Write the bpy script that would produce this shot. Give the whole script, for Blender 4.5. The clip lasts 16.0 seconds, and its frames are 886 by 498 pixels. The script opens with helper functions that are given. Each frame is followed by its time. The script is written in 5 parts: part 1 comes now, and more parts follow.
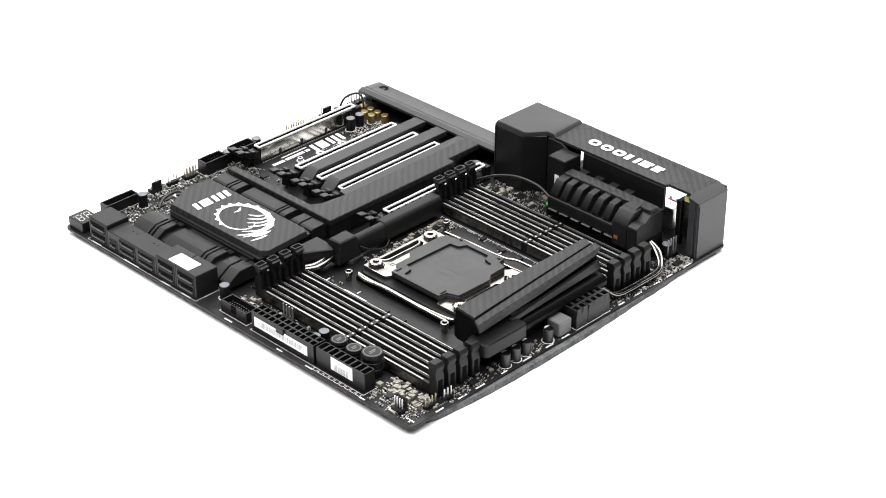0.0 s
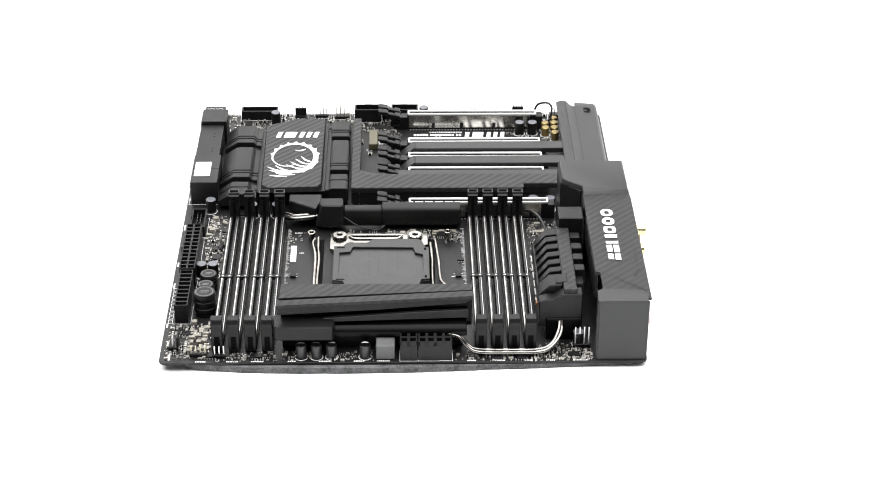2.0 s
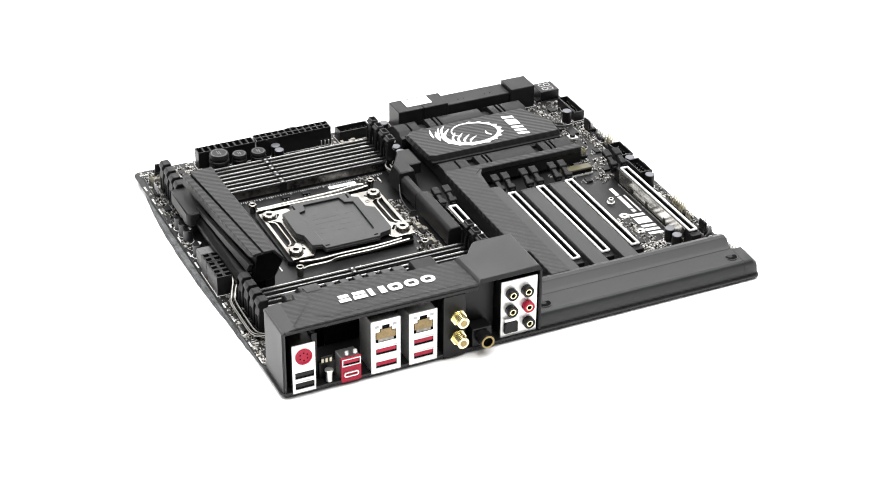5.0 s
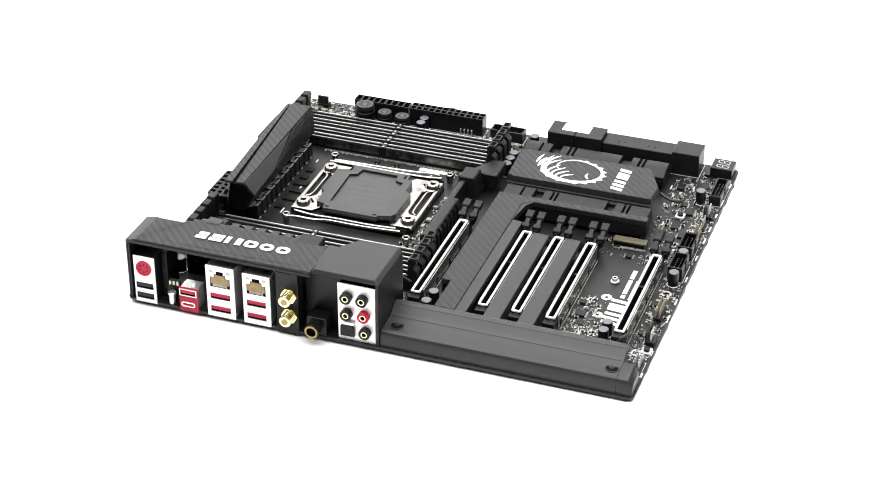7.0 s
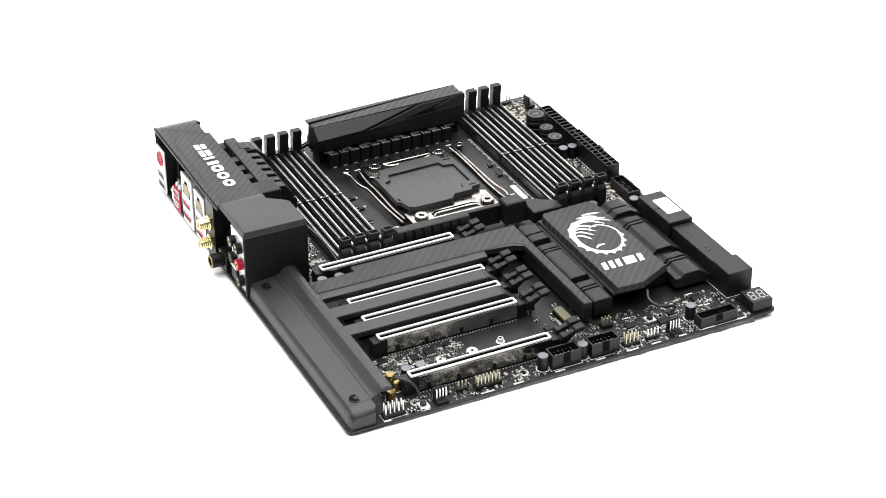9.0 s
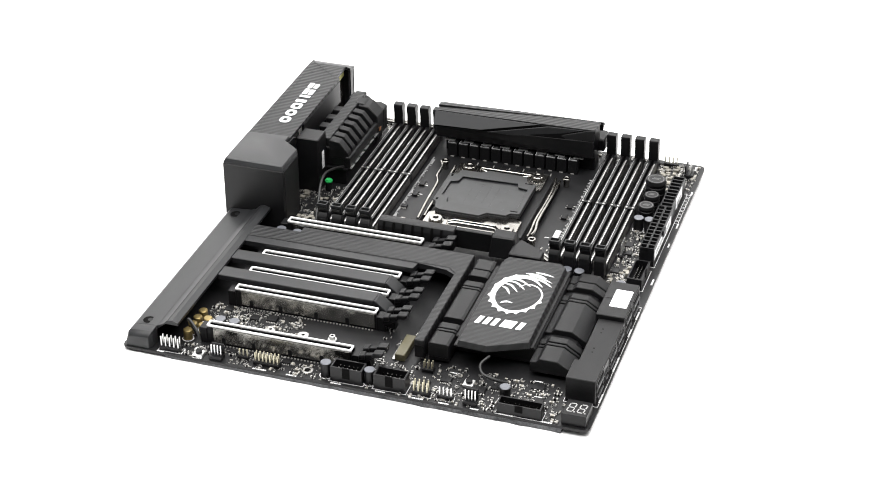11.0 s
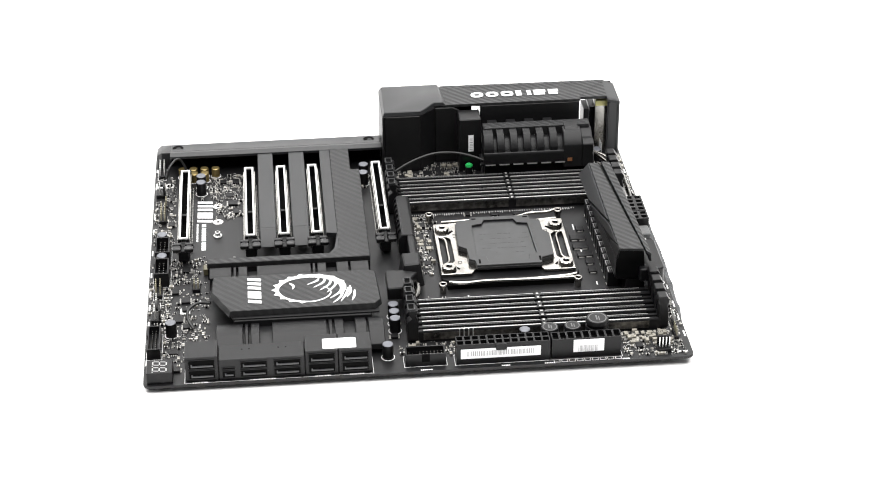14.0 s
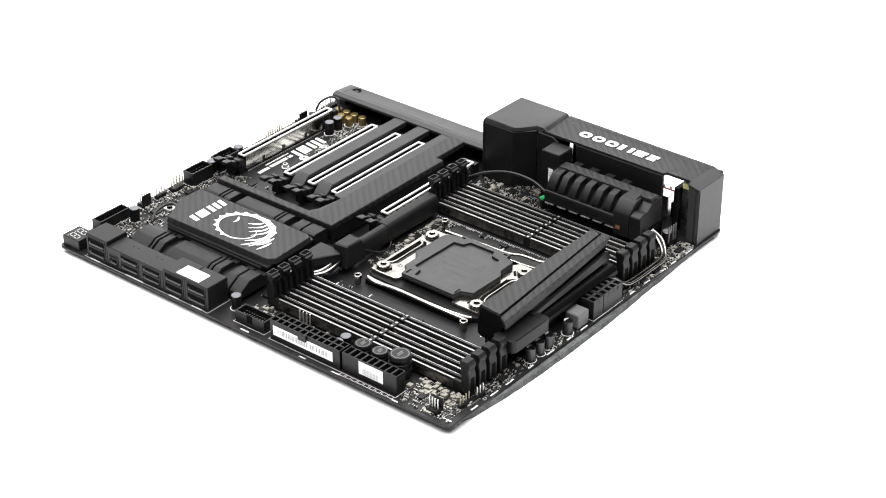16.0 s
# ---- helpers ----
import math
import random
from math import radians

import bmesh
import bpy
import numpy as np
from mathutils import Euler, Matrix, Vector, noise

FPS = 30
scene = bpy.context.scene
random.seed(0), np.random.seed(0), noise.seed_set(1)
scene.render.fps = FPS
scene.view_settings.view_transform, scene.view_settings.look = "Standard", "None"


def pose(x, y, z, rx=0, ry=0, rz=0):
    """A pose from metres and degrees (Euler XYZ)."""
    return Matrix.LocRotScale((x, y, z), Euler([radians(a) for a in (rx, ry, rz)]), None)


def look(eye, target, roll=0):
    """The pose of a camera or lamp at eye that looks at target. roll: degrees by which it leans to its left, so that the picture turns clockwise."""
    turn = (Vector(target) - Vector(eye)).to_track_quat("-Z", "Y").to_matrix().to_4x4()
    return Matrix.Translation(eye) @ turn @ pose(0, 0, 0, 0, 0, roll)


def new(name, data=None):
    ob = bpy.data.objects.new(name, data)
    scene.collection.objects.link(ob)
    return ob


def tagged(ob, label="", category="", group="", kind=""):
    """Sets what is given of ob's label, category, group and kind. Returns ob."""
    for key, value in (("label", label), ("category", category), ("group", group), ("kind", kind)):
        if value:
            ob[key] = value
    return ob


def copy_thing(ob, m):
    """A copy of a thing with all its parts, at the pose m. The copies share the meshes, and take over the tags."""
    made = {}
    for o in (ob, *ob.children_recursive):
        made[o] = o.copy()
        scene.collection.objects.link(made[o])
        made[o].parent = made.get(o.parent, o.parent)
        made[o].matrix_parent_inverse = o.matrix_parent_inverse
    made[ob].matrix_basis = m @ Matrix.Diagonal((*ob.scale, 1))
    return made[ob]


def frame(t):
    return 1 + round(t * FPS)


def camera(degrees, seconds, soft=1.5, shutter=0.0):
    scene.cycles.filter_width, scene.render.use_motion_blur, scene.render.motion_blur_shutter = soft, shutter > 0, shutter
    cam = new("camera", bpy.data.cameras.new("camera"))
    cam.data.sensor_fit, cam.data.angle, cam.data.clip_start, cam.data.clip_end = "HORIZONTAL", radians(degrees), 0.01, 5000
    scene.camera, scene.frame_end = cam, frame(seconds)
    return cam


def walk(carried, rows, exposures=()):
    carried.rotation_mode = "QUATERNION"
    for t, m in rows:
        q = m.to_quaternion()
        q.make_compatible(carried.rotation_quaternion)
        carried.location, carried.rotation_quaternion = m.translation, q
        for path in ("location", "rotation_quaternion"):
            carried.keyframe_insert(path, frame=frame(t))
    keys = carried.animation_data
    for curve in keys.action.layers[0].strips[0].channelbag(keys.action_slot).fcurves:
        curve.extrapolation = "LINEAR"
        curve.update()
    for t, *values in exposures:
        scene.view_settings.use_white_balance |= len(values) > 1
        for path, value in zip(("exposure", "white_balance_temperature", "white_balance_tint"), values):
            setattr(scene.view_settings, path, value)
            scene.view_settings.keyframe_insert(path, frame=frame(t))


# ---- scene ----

# Board space is in millimetres: x from the rear ports to the drive connectors, y from the lowest slot to the processor end, z up from the board.
AXIS = (123.943, 165.879)
LIFT = 0.0045
TILT_X, TILT_Y = 0.006238, 0.004436
START, RATE = -135.156, -22.14098
EYE = (0.0, -1.049639, 0.619525 + LIFT)
YAW, PITCH, ROLL = 0.011899, -0.540053, 0.0808
cam = camera(25.199, 16.0, soft=1.0)
AIM = (EYE[0] + math.sin(YAW) * math.cos(PITCH), EYE[1] + math.cos(YAW) * math.cos(PITCH), EYE[2] + math.sin(PITCH))
walk(cam, [(0.0, look(EYE, AIM, ROLL)), (16.0, look(EYE, AIM, ROLL))])

# ---- light: a white photo sweep under one wide softbox, in a dim room ----
world = bpy.data.worlds.new("dim_room")
scene.world = world
world.use_nodes = True
world.node_tree.nodes["Background"].inputs[0].default_value = (1.0, 1.0, 1.0, 1)
world.node_tree.nodes["Background"].inputs[1].default_value = 0.15
softbox = new("softbox", bpy.data.lights.new("softbox", "AREA"))
softbox.data.shape, softbox.data.size, softbox.data.size_y = "RECTANGLE", 3.6, 3.2
softbox.data.energy = 240
softbox.data.color = (1.0, 0.99, 0.98)
softbox.matrix_world = look((-0.1, 0.25, 2.3), (0, 0.85, 0))
scene.view_settings.exposure = 0.0


# ---- materials ----
def material(name, colour, rough=0.5, metal=0.0, vary=0.25, grain=900.0, bump=0.15, spec=0.5, coarse=40.0, colour2=None):
    """A procedural surface: base colour varied at two scales, with a fine relief."""
    m = bpy.data.materials.new(name)
    m.use_nodes = True
    nt = m.node_tree
    b = nt.nodes["Principled BSDF"]
    b.inputs["Roughness"].default_value = rough
    b.inputs["Metallic"].default_value = metal
    b.inputs["Specular IOR Level"].default_value = spec
    tc = nt.nodes.new("ShaderNodeTexCoord")
    n1 = nt.nodes.new("ShaderNodeTexNoise")
    n1.inputs["Scale"].default_value = grain
    n1.inputs["Detail"].default_value = 4
    n2 = nt.nodes.new("ShaderNodeTexNoise")
    n2.inputs["Scale"].default_value = coarse
    n2.inputs["Detail"].default_value = 3
    add = nt.nodes.new("ShaderNodeMath")
    add.operation = "ADD"
    ramp = nt.nodes.new("ShaderNodeValToRGB")
    c2 = colour2 or tuple(min(1, c * (1 + vary)) for c in colour)
    c1 = colour if colour2 else tuple(c * (1 - vary) for c in colour)
    ramp.color_ramp.elements[0].position, ramp.color_ramp.elements[1].position = 0.35, 0.65
    ramp.color_ramp.elements[0].color = (*c1, 1)
    ramp.color_ramp.elements[1].color = (*c2, 1)
    half = nt.nodes.new("ShaderNodeMath")
    half.operation = "MULTIPLY"
    half.inputs[1].default_value = 0.5
    for n in (n1, n2):
        nt.links.new(tc.outputs["Object"], n.inputs["Vector"])
    nt.links.new(n1.outputs["Fac"], add.inputs[0])
    nt.links.new(n2.outputs["Fac"], add.inputs[1])
    nt.links.new(add.outputs[0], half.inputs[0])
    nt.links.new(half.outputs[0], ramp.inputs["Fac"])
    nt.links.new(ramp.outputs["Color"], b.inputs["Base Color"])
    if bump:
        bp = nt.nodes.new("ShaderNodeBump")
        bp.inputs["Strength"].default_value = bump
        bp.inputs["Distance"].default_value = 0.0002
        nt.links.new(n1.outputs["Fac"], bp.inputs["Height"])
        nt.links.new(bp.outputs["Normal"], b.inputs["Normal"])
    rr = nt.nodes.new("ShaderNodeMapRange")
    rr.inputs["To Min"].default_value = max(0.02, rough - 0.07)
    rr.inputs["To Max"].default_value = min(1.0, rough + 0.07)
    nt.links.new(n2.outputs["Fac"], rr.inputs["Value"])
    nt.links.new(rr.outputs[0], b.inputs["Roughness"])
    return m


def carbon_material(name, dark, light, angle, period=0.0042, spec=0.33):
    """A black woven-carbon print: slanting bands of two tones with a fine thread."""
    m = bpy.data.materials.new(name)
    m.use_nodes = True
    nt = m.node_tree
    b = nt.nodes["Principled BSDF"]
    b.inputs["Specular IOR Level"].default_value = spec
    tc = nt.nodes.new("ShaderNodeTexCoord")
    mp = nt.nodes.new("ShaderNodeMapping")
    mp.inputs["Rotation"].default_value = (0, 0, radians(angle))
    w = nt.nodes.new("ShaderNodeTexWave")
    w.bands_direction = "X"
    w.wave_profile = "TRI"
    w.inputs["Scale"].default_value = 0.314 / period
    w.inputs["Distortion"].default_value = 0.25
    w.inputs["Detail"].default_value = 1.0
    w.inputs["Detail Scale"].default_value = 3.0
    fine = nt.nodes.new("ShaderNodeTexWave")
    fine.bands_direction = "Y"
    fine.inputs["Scale"].default_value = 0.314 / (period * 0.24)
    ramp = nt.nodes.new("ShaderNodeValToRGB")
    ramp.color_ramp.elements[0].position, ramp.color_ramp.elements[1].position = 0.3, 0.62
    ramp.color_ramp.elements[0].color = (*dark, 1)
    ramp.color_ramp.elements[1].color = (*light, 1)
    mix = nt.nodes.new("ShaderNodeMath")
    mix.operation = "MULTIPLY_ADD"
    mix.inputs[1].default_value = 0.12
    nt.links.new(tc.outputs["Object"], mp.inputs["Vector"])
    nt.links.new(mp.outputs[0], w.inputs["Vector"])
    nt.links.new(mp.outputs[0], fine.inputs["Vector"])
    nt.links.new(fine.outputs["Fac"], mix.inputs[0])
    nt.links.new(w.outputs["Fac"], mix.inputs[2])
    nt.links.new(mix.outputs[0], ramp.inputs["Fac"])
    nt.links.new(ramp.outputs["Color"], b.inputs["Base Color"])
    rr = nt.nodes.new("ShaderNodeMapRange")
    rr.inputs["To Min"].default_value, rr.inputs["To Max"].default_value = 0.56, 0.46
    nt.links.new(w.outputs["Fac"], rr.inputs["Value"])
    nt.links.new(rr.outputs[0], b.inputs["Roughness"])
    bp = nt.nodes.new("ShaderNodeBump")
    bp.inputs["Strength"].default_value, bp.inputs["Distance"].default_value = 0.7, 0.0004
    nt.links.new(w.outputs["Fac"], bp.inputs["Height"])
    nt.links.new(bp.outputs["Normal"], b.inputs["Normal"])
    return m


WHITE_TABLE = material("white_table", (0.90, 0.90, 0.90), 0.7, vary=0.01, grain=60, bump=0.0, coarse=3, spec=0.2)
PCB = material("black_solder_mask", (0.0072, 0.0072, 0.0078), 0.4, spec=0.28, vary=0.35, grain=1400, coarse=60, bump=0.1)
BLACK = material("satin_black_metal", (0.002, 0.002, 0.0022), 0.3, vary=0.2, grain=1800, bump=0.06, spec=0.09)
COVER = material("dark_grey_coated_metal", (0.013, 0.0135, 0.0145), 0.42, vary=0.12, grain=2500, bump=0.12, spec=0.38)
END_GREY = material("grey_coated_end", (0.023, 0.0238, 0.0255), 0.45, vary=0.1, grain=2500, bump=0.1, spec=0.4)
MATT = material("matt_black_aluminium", (0.0065, 0.0065, 0.007), 0.42, vary=0.15, grain=2500, bump=0.12, spec=0.25)
PLASTIC = material("black_plastic", (0.0058, 0.0058, 0.0063), 0.36, vary=0.25, grain=1800, bump=0.1, spec=0.21)
CARBON = carbon_material("carbon_print", (0.0102, 0.0102, 0.0107), (0.0126, 0.013, 0.0135), 45)
CARBON_C = carbon_material("carbon_print_dark", (0.005, 0.005, 0.0055), (0.008, 0.008, 0.0085), 45, 0.004, 0.24)
CARBON_B = carbon_material("carbon_print_fine", (0.0095, 0.0095, 0.010), (0.0115, 0.0119, 0.0124), 45, 0.004)
FOAM = material("grey_foam", (0.098, 0.1, 0.103), 0.95, vary=0.5, grain=700, bump=0.9, spec=0.1, coarse=120)
# wide tone spread in plate and shields paints in uneven reflections
CHROME = material("nickel_plate", (0.40, 0.385, 0.36), 0.17, 1.0, vary=0.4, grain=220, bump=0.25)
MIRROR = material("thin_steel_shield", (0.10, 0.096, 0.09), 0.3, 0.9, vary=0.75, grain=420, bump=0.3, coarse=90)
STEEL = material("polished_steel_shield", (0.50, 0.49, 0.46), 0.22, 1.0, vary=0.3, grain=120, bump=0.12, coarse=45)
PIPE = material("nickel_pipe", (0.20, 0.195, 0.185), 0.16, 1.0, vary=0.3, grain=300, bump=0.15)
RAIL = material("bright_rail", (0.62, 0.61, 0.59), 0.26, 0.6, vary=0.25, grain=300, bump=0.05)
WHITE = material("white_plastic", (0.78, 0.78, 0.77), 0.45, vary=0.04, bump=0.05)
PRINT = material("white_ink", (0.78, 0.78, 0.78), 0.6, vary=0.06, bump=0.0)
DIM_INK = material("dim_ink", (0.10, 0.10, 0.10), 0.6, vary=0.2, bump=0.0)
GREY_INK = material("grey_ink", (0.34, 0.34, 0.34), 0.6, vary=0.2, bump=0.0)
PAPER = material("label_paper", (0.82, 0.82, 0.83), 0.6, vary=0.03, bump=0.03)
GOLD = material("gold_plate", (0.95, 0.84, 0.48), 0.25, 1.0, vary=0.12, bump=0.05)
GOLD_CAN = material("gold_foil_sleeve", (0.27, 0.205, 0.085), 0.36, 0.8, vary=0.2, bump=0.05)
PIN_GOLD = material("dull_gold_pin", (0.46, 0.43, 0.32), 0.3, 0.7, vary=0.15, bump=0.0)
TIN = material("brushed_tin", (0.72, 0.72, 0.71), 0.35, 0.9, vary=0.12, bump=0.08)
PANEL = material("silver_port_plate", (0.78, 0.78, 0.77), 0.4, 0.5, vary=0.06, bump=0.04)
YELLOW = material("pale_yellow", (0.52, 0.50, 0.20), 0.5, vary=0.1, bump=0.03)
RED = material("red_plastic", (0.33, 0.006, 0.03), 0.42, spec=0.25, vary=0.15, bump=0.05)
GREEN = material("green_paint", (0.02, 0.42, 0.10), 0.5, vary=0.15, bump=0.05)
CAN_TOP = material("grey_can_top", (0.115, 0.12, 0.135), 0.4, 0.3, vary=0.15, bump=0.05)
CERAMIC = material("tan_ceramic", (0.20, 0.188, 0.16), 0.5, vary=0.6, grain=500, bump=0.05)
SOLDER = material("solder", (0.46, 0.45, 0.43), 0.32, 0.5, vary=0.45, bump=0.05)
CAP = material("socket_cap_plastic", (0.0125, 0.013, 0.0138), 0.36, vary=0.2, grain=700, bump=0.12)
CAP_IN = material("socket_cap_satin", (0.0145, 0.0152, 0.0162), 0.33, vary=0.35, grain=160, bump=0.2, coarse=70)
OLIVE = material("olive_connector", (0.075, 0.068, 0.038), 0.4, vary=0.15, bump=0.05)
BRASS = material("dull_brass", (0.20, 0.14, 0.06), 0.4, 0.4, vary=0.3, bump=0.05)
COPPER = material("copper", (0.55, 0.25, 0.12), 0.35, 0.8, vary=0.15, bump=0.05)
RUBBER = material("black_wire_sleeve", (0.006, 0.006, 0.006), 0.5, vary=0.2, bump=0.05)
GREY_CUBE = material("grey_moulded_choke", (0.085, 0.088, 0.088), 0.5, vary=0.12, bump=0.1)
# drive-port tongues: lighter grey carries the light that catches their edges
LIT_TONGUE = material("lit_tongue_plastic", (0.05, 0.051, 0.053), 0.35, vary=0.15, bump=0.05)
# near-black colour that paints in the shade of holes, wells and recesses
HOLE_SHADE = material("painted_hole_shade", (0.003, 0.003, 0.003), 0.8, vary=0.1, bump=0.0, spec=0.05)


# ---- mesh helpers, all in millimetres ----
def prism(bm, pts, w0, w1, axis="z"):
    """A solid from a closed outline, pushed from w0 to w1 along an axis."""
    def at(u, v, w):
        return (u, v, w) if axis == "z" else (w, u, v) if axis == "x" else (u, w, v)
    a = [bm.verts.new(at(u, v, w0)) for u, v in pts]
    b = [bm.verts.new(at(u, v, w1)) for u, v in pts]
    n = len(pts)
    bm.faces.new(a[::-1])
    bm.faces.new(b)
    for i in range(n):
        bm.faces.new((a[i], a[(i + 1) % n], b[(i + 1) % n], b[i]))
    return bm


def box(bm, x0, x1, y0, y1, z0, z1):
    return prism(bm, [(x0, y0), (x1, y0), (x1, y1), (x0, y1)], z0, z1)


def frustum(bm, lower, upper, z0, z1):
    """A solid between two outlines with the same number of corners."""
    a = [bm.verts.new((u, v, z0)) for u, v in lower]
    b = [bm.verts.new((u, v, z1)) for u, v in upper]
    n = len(a)
    bm.faces.new(a[::-1])
    bm.faces.new(b)
    for i in range(n):
        bm.faces.new((a[i], a[(i + 1) % n], b[(i + 1) % n], b[i]))
    return bm


def ring(bm, outer, inner, w0, w1, axis="z"):
    """A solid frame between two outlines with the same number of corners."""
    def at(u, v, w):
        return (u, v, w) if axis == "z" else (w, u, v) if axis == "x" else (u, w, v)
    n = len(outer)
    v = [[bm.verts.new(at(p[0], p[1], w)) for p in line] for line in (outer, inner) for w in (w0, w1)]
    for i in range(n):
        j = (i + 1) % n
        for a, b in ((0, 1), (1, 3), (3, 2), (2, 0)):
            bm.faces.new((v[a][i], v[a][j], v[b][j], v[b][i]))
    return bm


def plate_with_hole(bm, outer, inner, z0, z1):
    """A flat plate with an opening of another shape."""
    loops = []
    for z in (z0, z1):
        edges = []
        for line in (outer, inner):
            vs = [bm.verts.new((x, y, z)) for x, y in line]
            edges += [bm.edges.new((vs[i], vs[(i + 1) % len(vs)])) for i in range(len(vs))]
            loops.append(vs)
        bmesh.ops.triangle_fill(bm, use_beauty=True, edges=edges)
    for lo, hi in ((loops[0], loops[2]), (loops[1], loops[3])):
        for i in range(len(lo)):
            j = (i + 1) % len(lo)
            bm.faces.new((lo[i], lo[j], hi[j], hi[i]))
    return bm


def circle(cx, cy, r, n=20, start=0.0):
    return [(cx + r * math.cos(start + 2 * math.pi * i / n), cy + r * math.sin(start + 2 * math.pi * i / n)) for i in range(n)]


def rounded(x0, x1, y0, y1, r, n=4):
    pts = []
    for cx, cy, a in ((x1 - r, y1 - r, 0), (x0 + r, y1 - r, 90), (x0 + r, y0 + r, 180), (x1 - r, y0 + r, 270)):
        for i in range(n + 1):
            t = radians(a + 90 * i / n)
            pts.append((cx + r * math.cos(t), cy + r * math.sin(t)))
    return pts


def cyl(bm, cx, cy, r, w0, w1, n=20, axis="z", r1=None):
    if r1 is None or axis != "z":
        return prism(bm, circle(cx, cy, r, n), w0, w1, axis)
    return frustum(bm, circle(cx, cy, r, n), circle(cx, cy, r1, n), w0, w1)


def tube(bm, pts, r, n=10):
    """A round rod along a line of points."""
    pts = [Vector(p) for p in pts]
    rows = []
    for i, p in enumerate(pts):
        d = (pts[min(i + 1, len(pts) - 1)] - pts[max(i - 1, 0)]).normalized()
        side = d.cross(Vector((0, 0, 1)))
        side = side.normalized() if side.length > 1e-3 else Vector((1, 0, 0))
        up = side.cross(d).normalized()
        rows.append([bm.verts.new(p + r * (math.cos(2 * math.pi * k / n) * side + math.sin(2 * math.pi * k / n) * up)) for k in range(n)])
    for a, b in zip(rows, rows[1:]):
        for k in range(n):
            bm.faces.new((a[k], a[(k + 1) % n], b[(k + 1) % n], b[k]))
    bm.faces.new(rows[0][::-1])
    bm.faces.new(rows[-1])
    return bm


def curve(pts, n=6):
    """A smooth line through points."""
    p = [Vector(pts[0])] + [Vector(q) for q in pts] + [Vector(pts[-1])]
    out = []
    for i in range(1, len(p) - 2):
        for k in range(n):
            t = k / n
            a, b, c, d = p[i - 1], p[i], p[i + 1], p[i + 2]
            out.append(0.5 * ((2 * b) + (c - a) * t + (2 * a - 5 * b + 4 * c - d) * t * t + (3 * b - a - 3 * c + d) * t ** 3))
    return out + [p[-2]]


def part(name, bm, mat, parent, label="", bev=0.0, at=None, turn=0.0, kind="", segments=1, sharp=26):
    """Links a bmesh as one mesh object under a thing or a part. at: where its own origin lies, in the parent's millimetres."""
    bmesh.ops.recalc_face_normals(bm, faces=bm.faces)
    if bev:
        edges = [e for e in bm.edges if len(e.link_faces) == 2 and e.calc_face_angle(0) > 0.5]
        bmesh.ops.bevel(bm, geom=edges, offset=bev, segments=segments, affect="EDGES", clamp_overlap=True)
    bmesh.ops.scale(bm, vec=(0.001, 0.001, 0.001), verts=bm.verts)
    me = bpy.data.meshes.new(name)
    for f in bm.faces:
        f.smooth = True
    bm.to_mesh(me)
    bm.free()
    me.set_sharp_from_angle(angle=radians(sharp))
    me.materials.append(mat)
    ob = new(name, me)
    x, y, z = at or (0, 0, 0)
    if parent in ROOTS:
        x, y = x - AXIS[0], y - AXIS[1]
    ob.matrix_basis = Matrix.Translation((x / 1000, y / 1000, z / 1000)) @ Matrix.Rotation(radians(turn), 4, "Z")
    while parent and parent.parent and parent.parent.parent:
        ob.matrix_basis = parent.matrix_basis @ ob.matrix_basis
        parent = parent.parent
    ob.parent = parent
    return tagged(ob, label=label, kind=kind)


def again(ob, x, y, z=0, turn=0.0):
    """Another part like ob, at a place of the board."""
    m = Matrix.Translation(((x - AXIS[0]) / 1000, (y - AXIS[1]) / 1000, z / 1000)) @ Matrix.Rotation(radians(turn), 4, "Z")
    return copy_thing(ob, m)


def B():
    return bmesh.new()


# ---- the table ----
bm = B()
sweep = [(-6000, 0), (1300, 0)] + [(1300 + 700 * math.sin(radians(a)), 700 - 700 * math.cos(radians(a))) for a in range(10, 91, 10)] + [(2000, 3200)]
outer = [(y + 20 * (y > 1300) * min(1, (y - 1300) / 500), z - 20 if y <= 1300 else z - 20 * (1 - min(1, (y - 1300) / 690))) for y, z in sweep]
prism(bm, sweep + outer[::-1], -5000, 5000, "x")
ROOTS = []
ground = part("ground", bm, WHITE_TABLE, None)
tagged(ground, "seamless white photo table curving up into a backdrop", "table", kind="structure")

board = tagged(new("motherboard"), "black computer motherboard with covers and slots lying on grey foam", "motherboard")
ROOTS += [board]


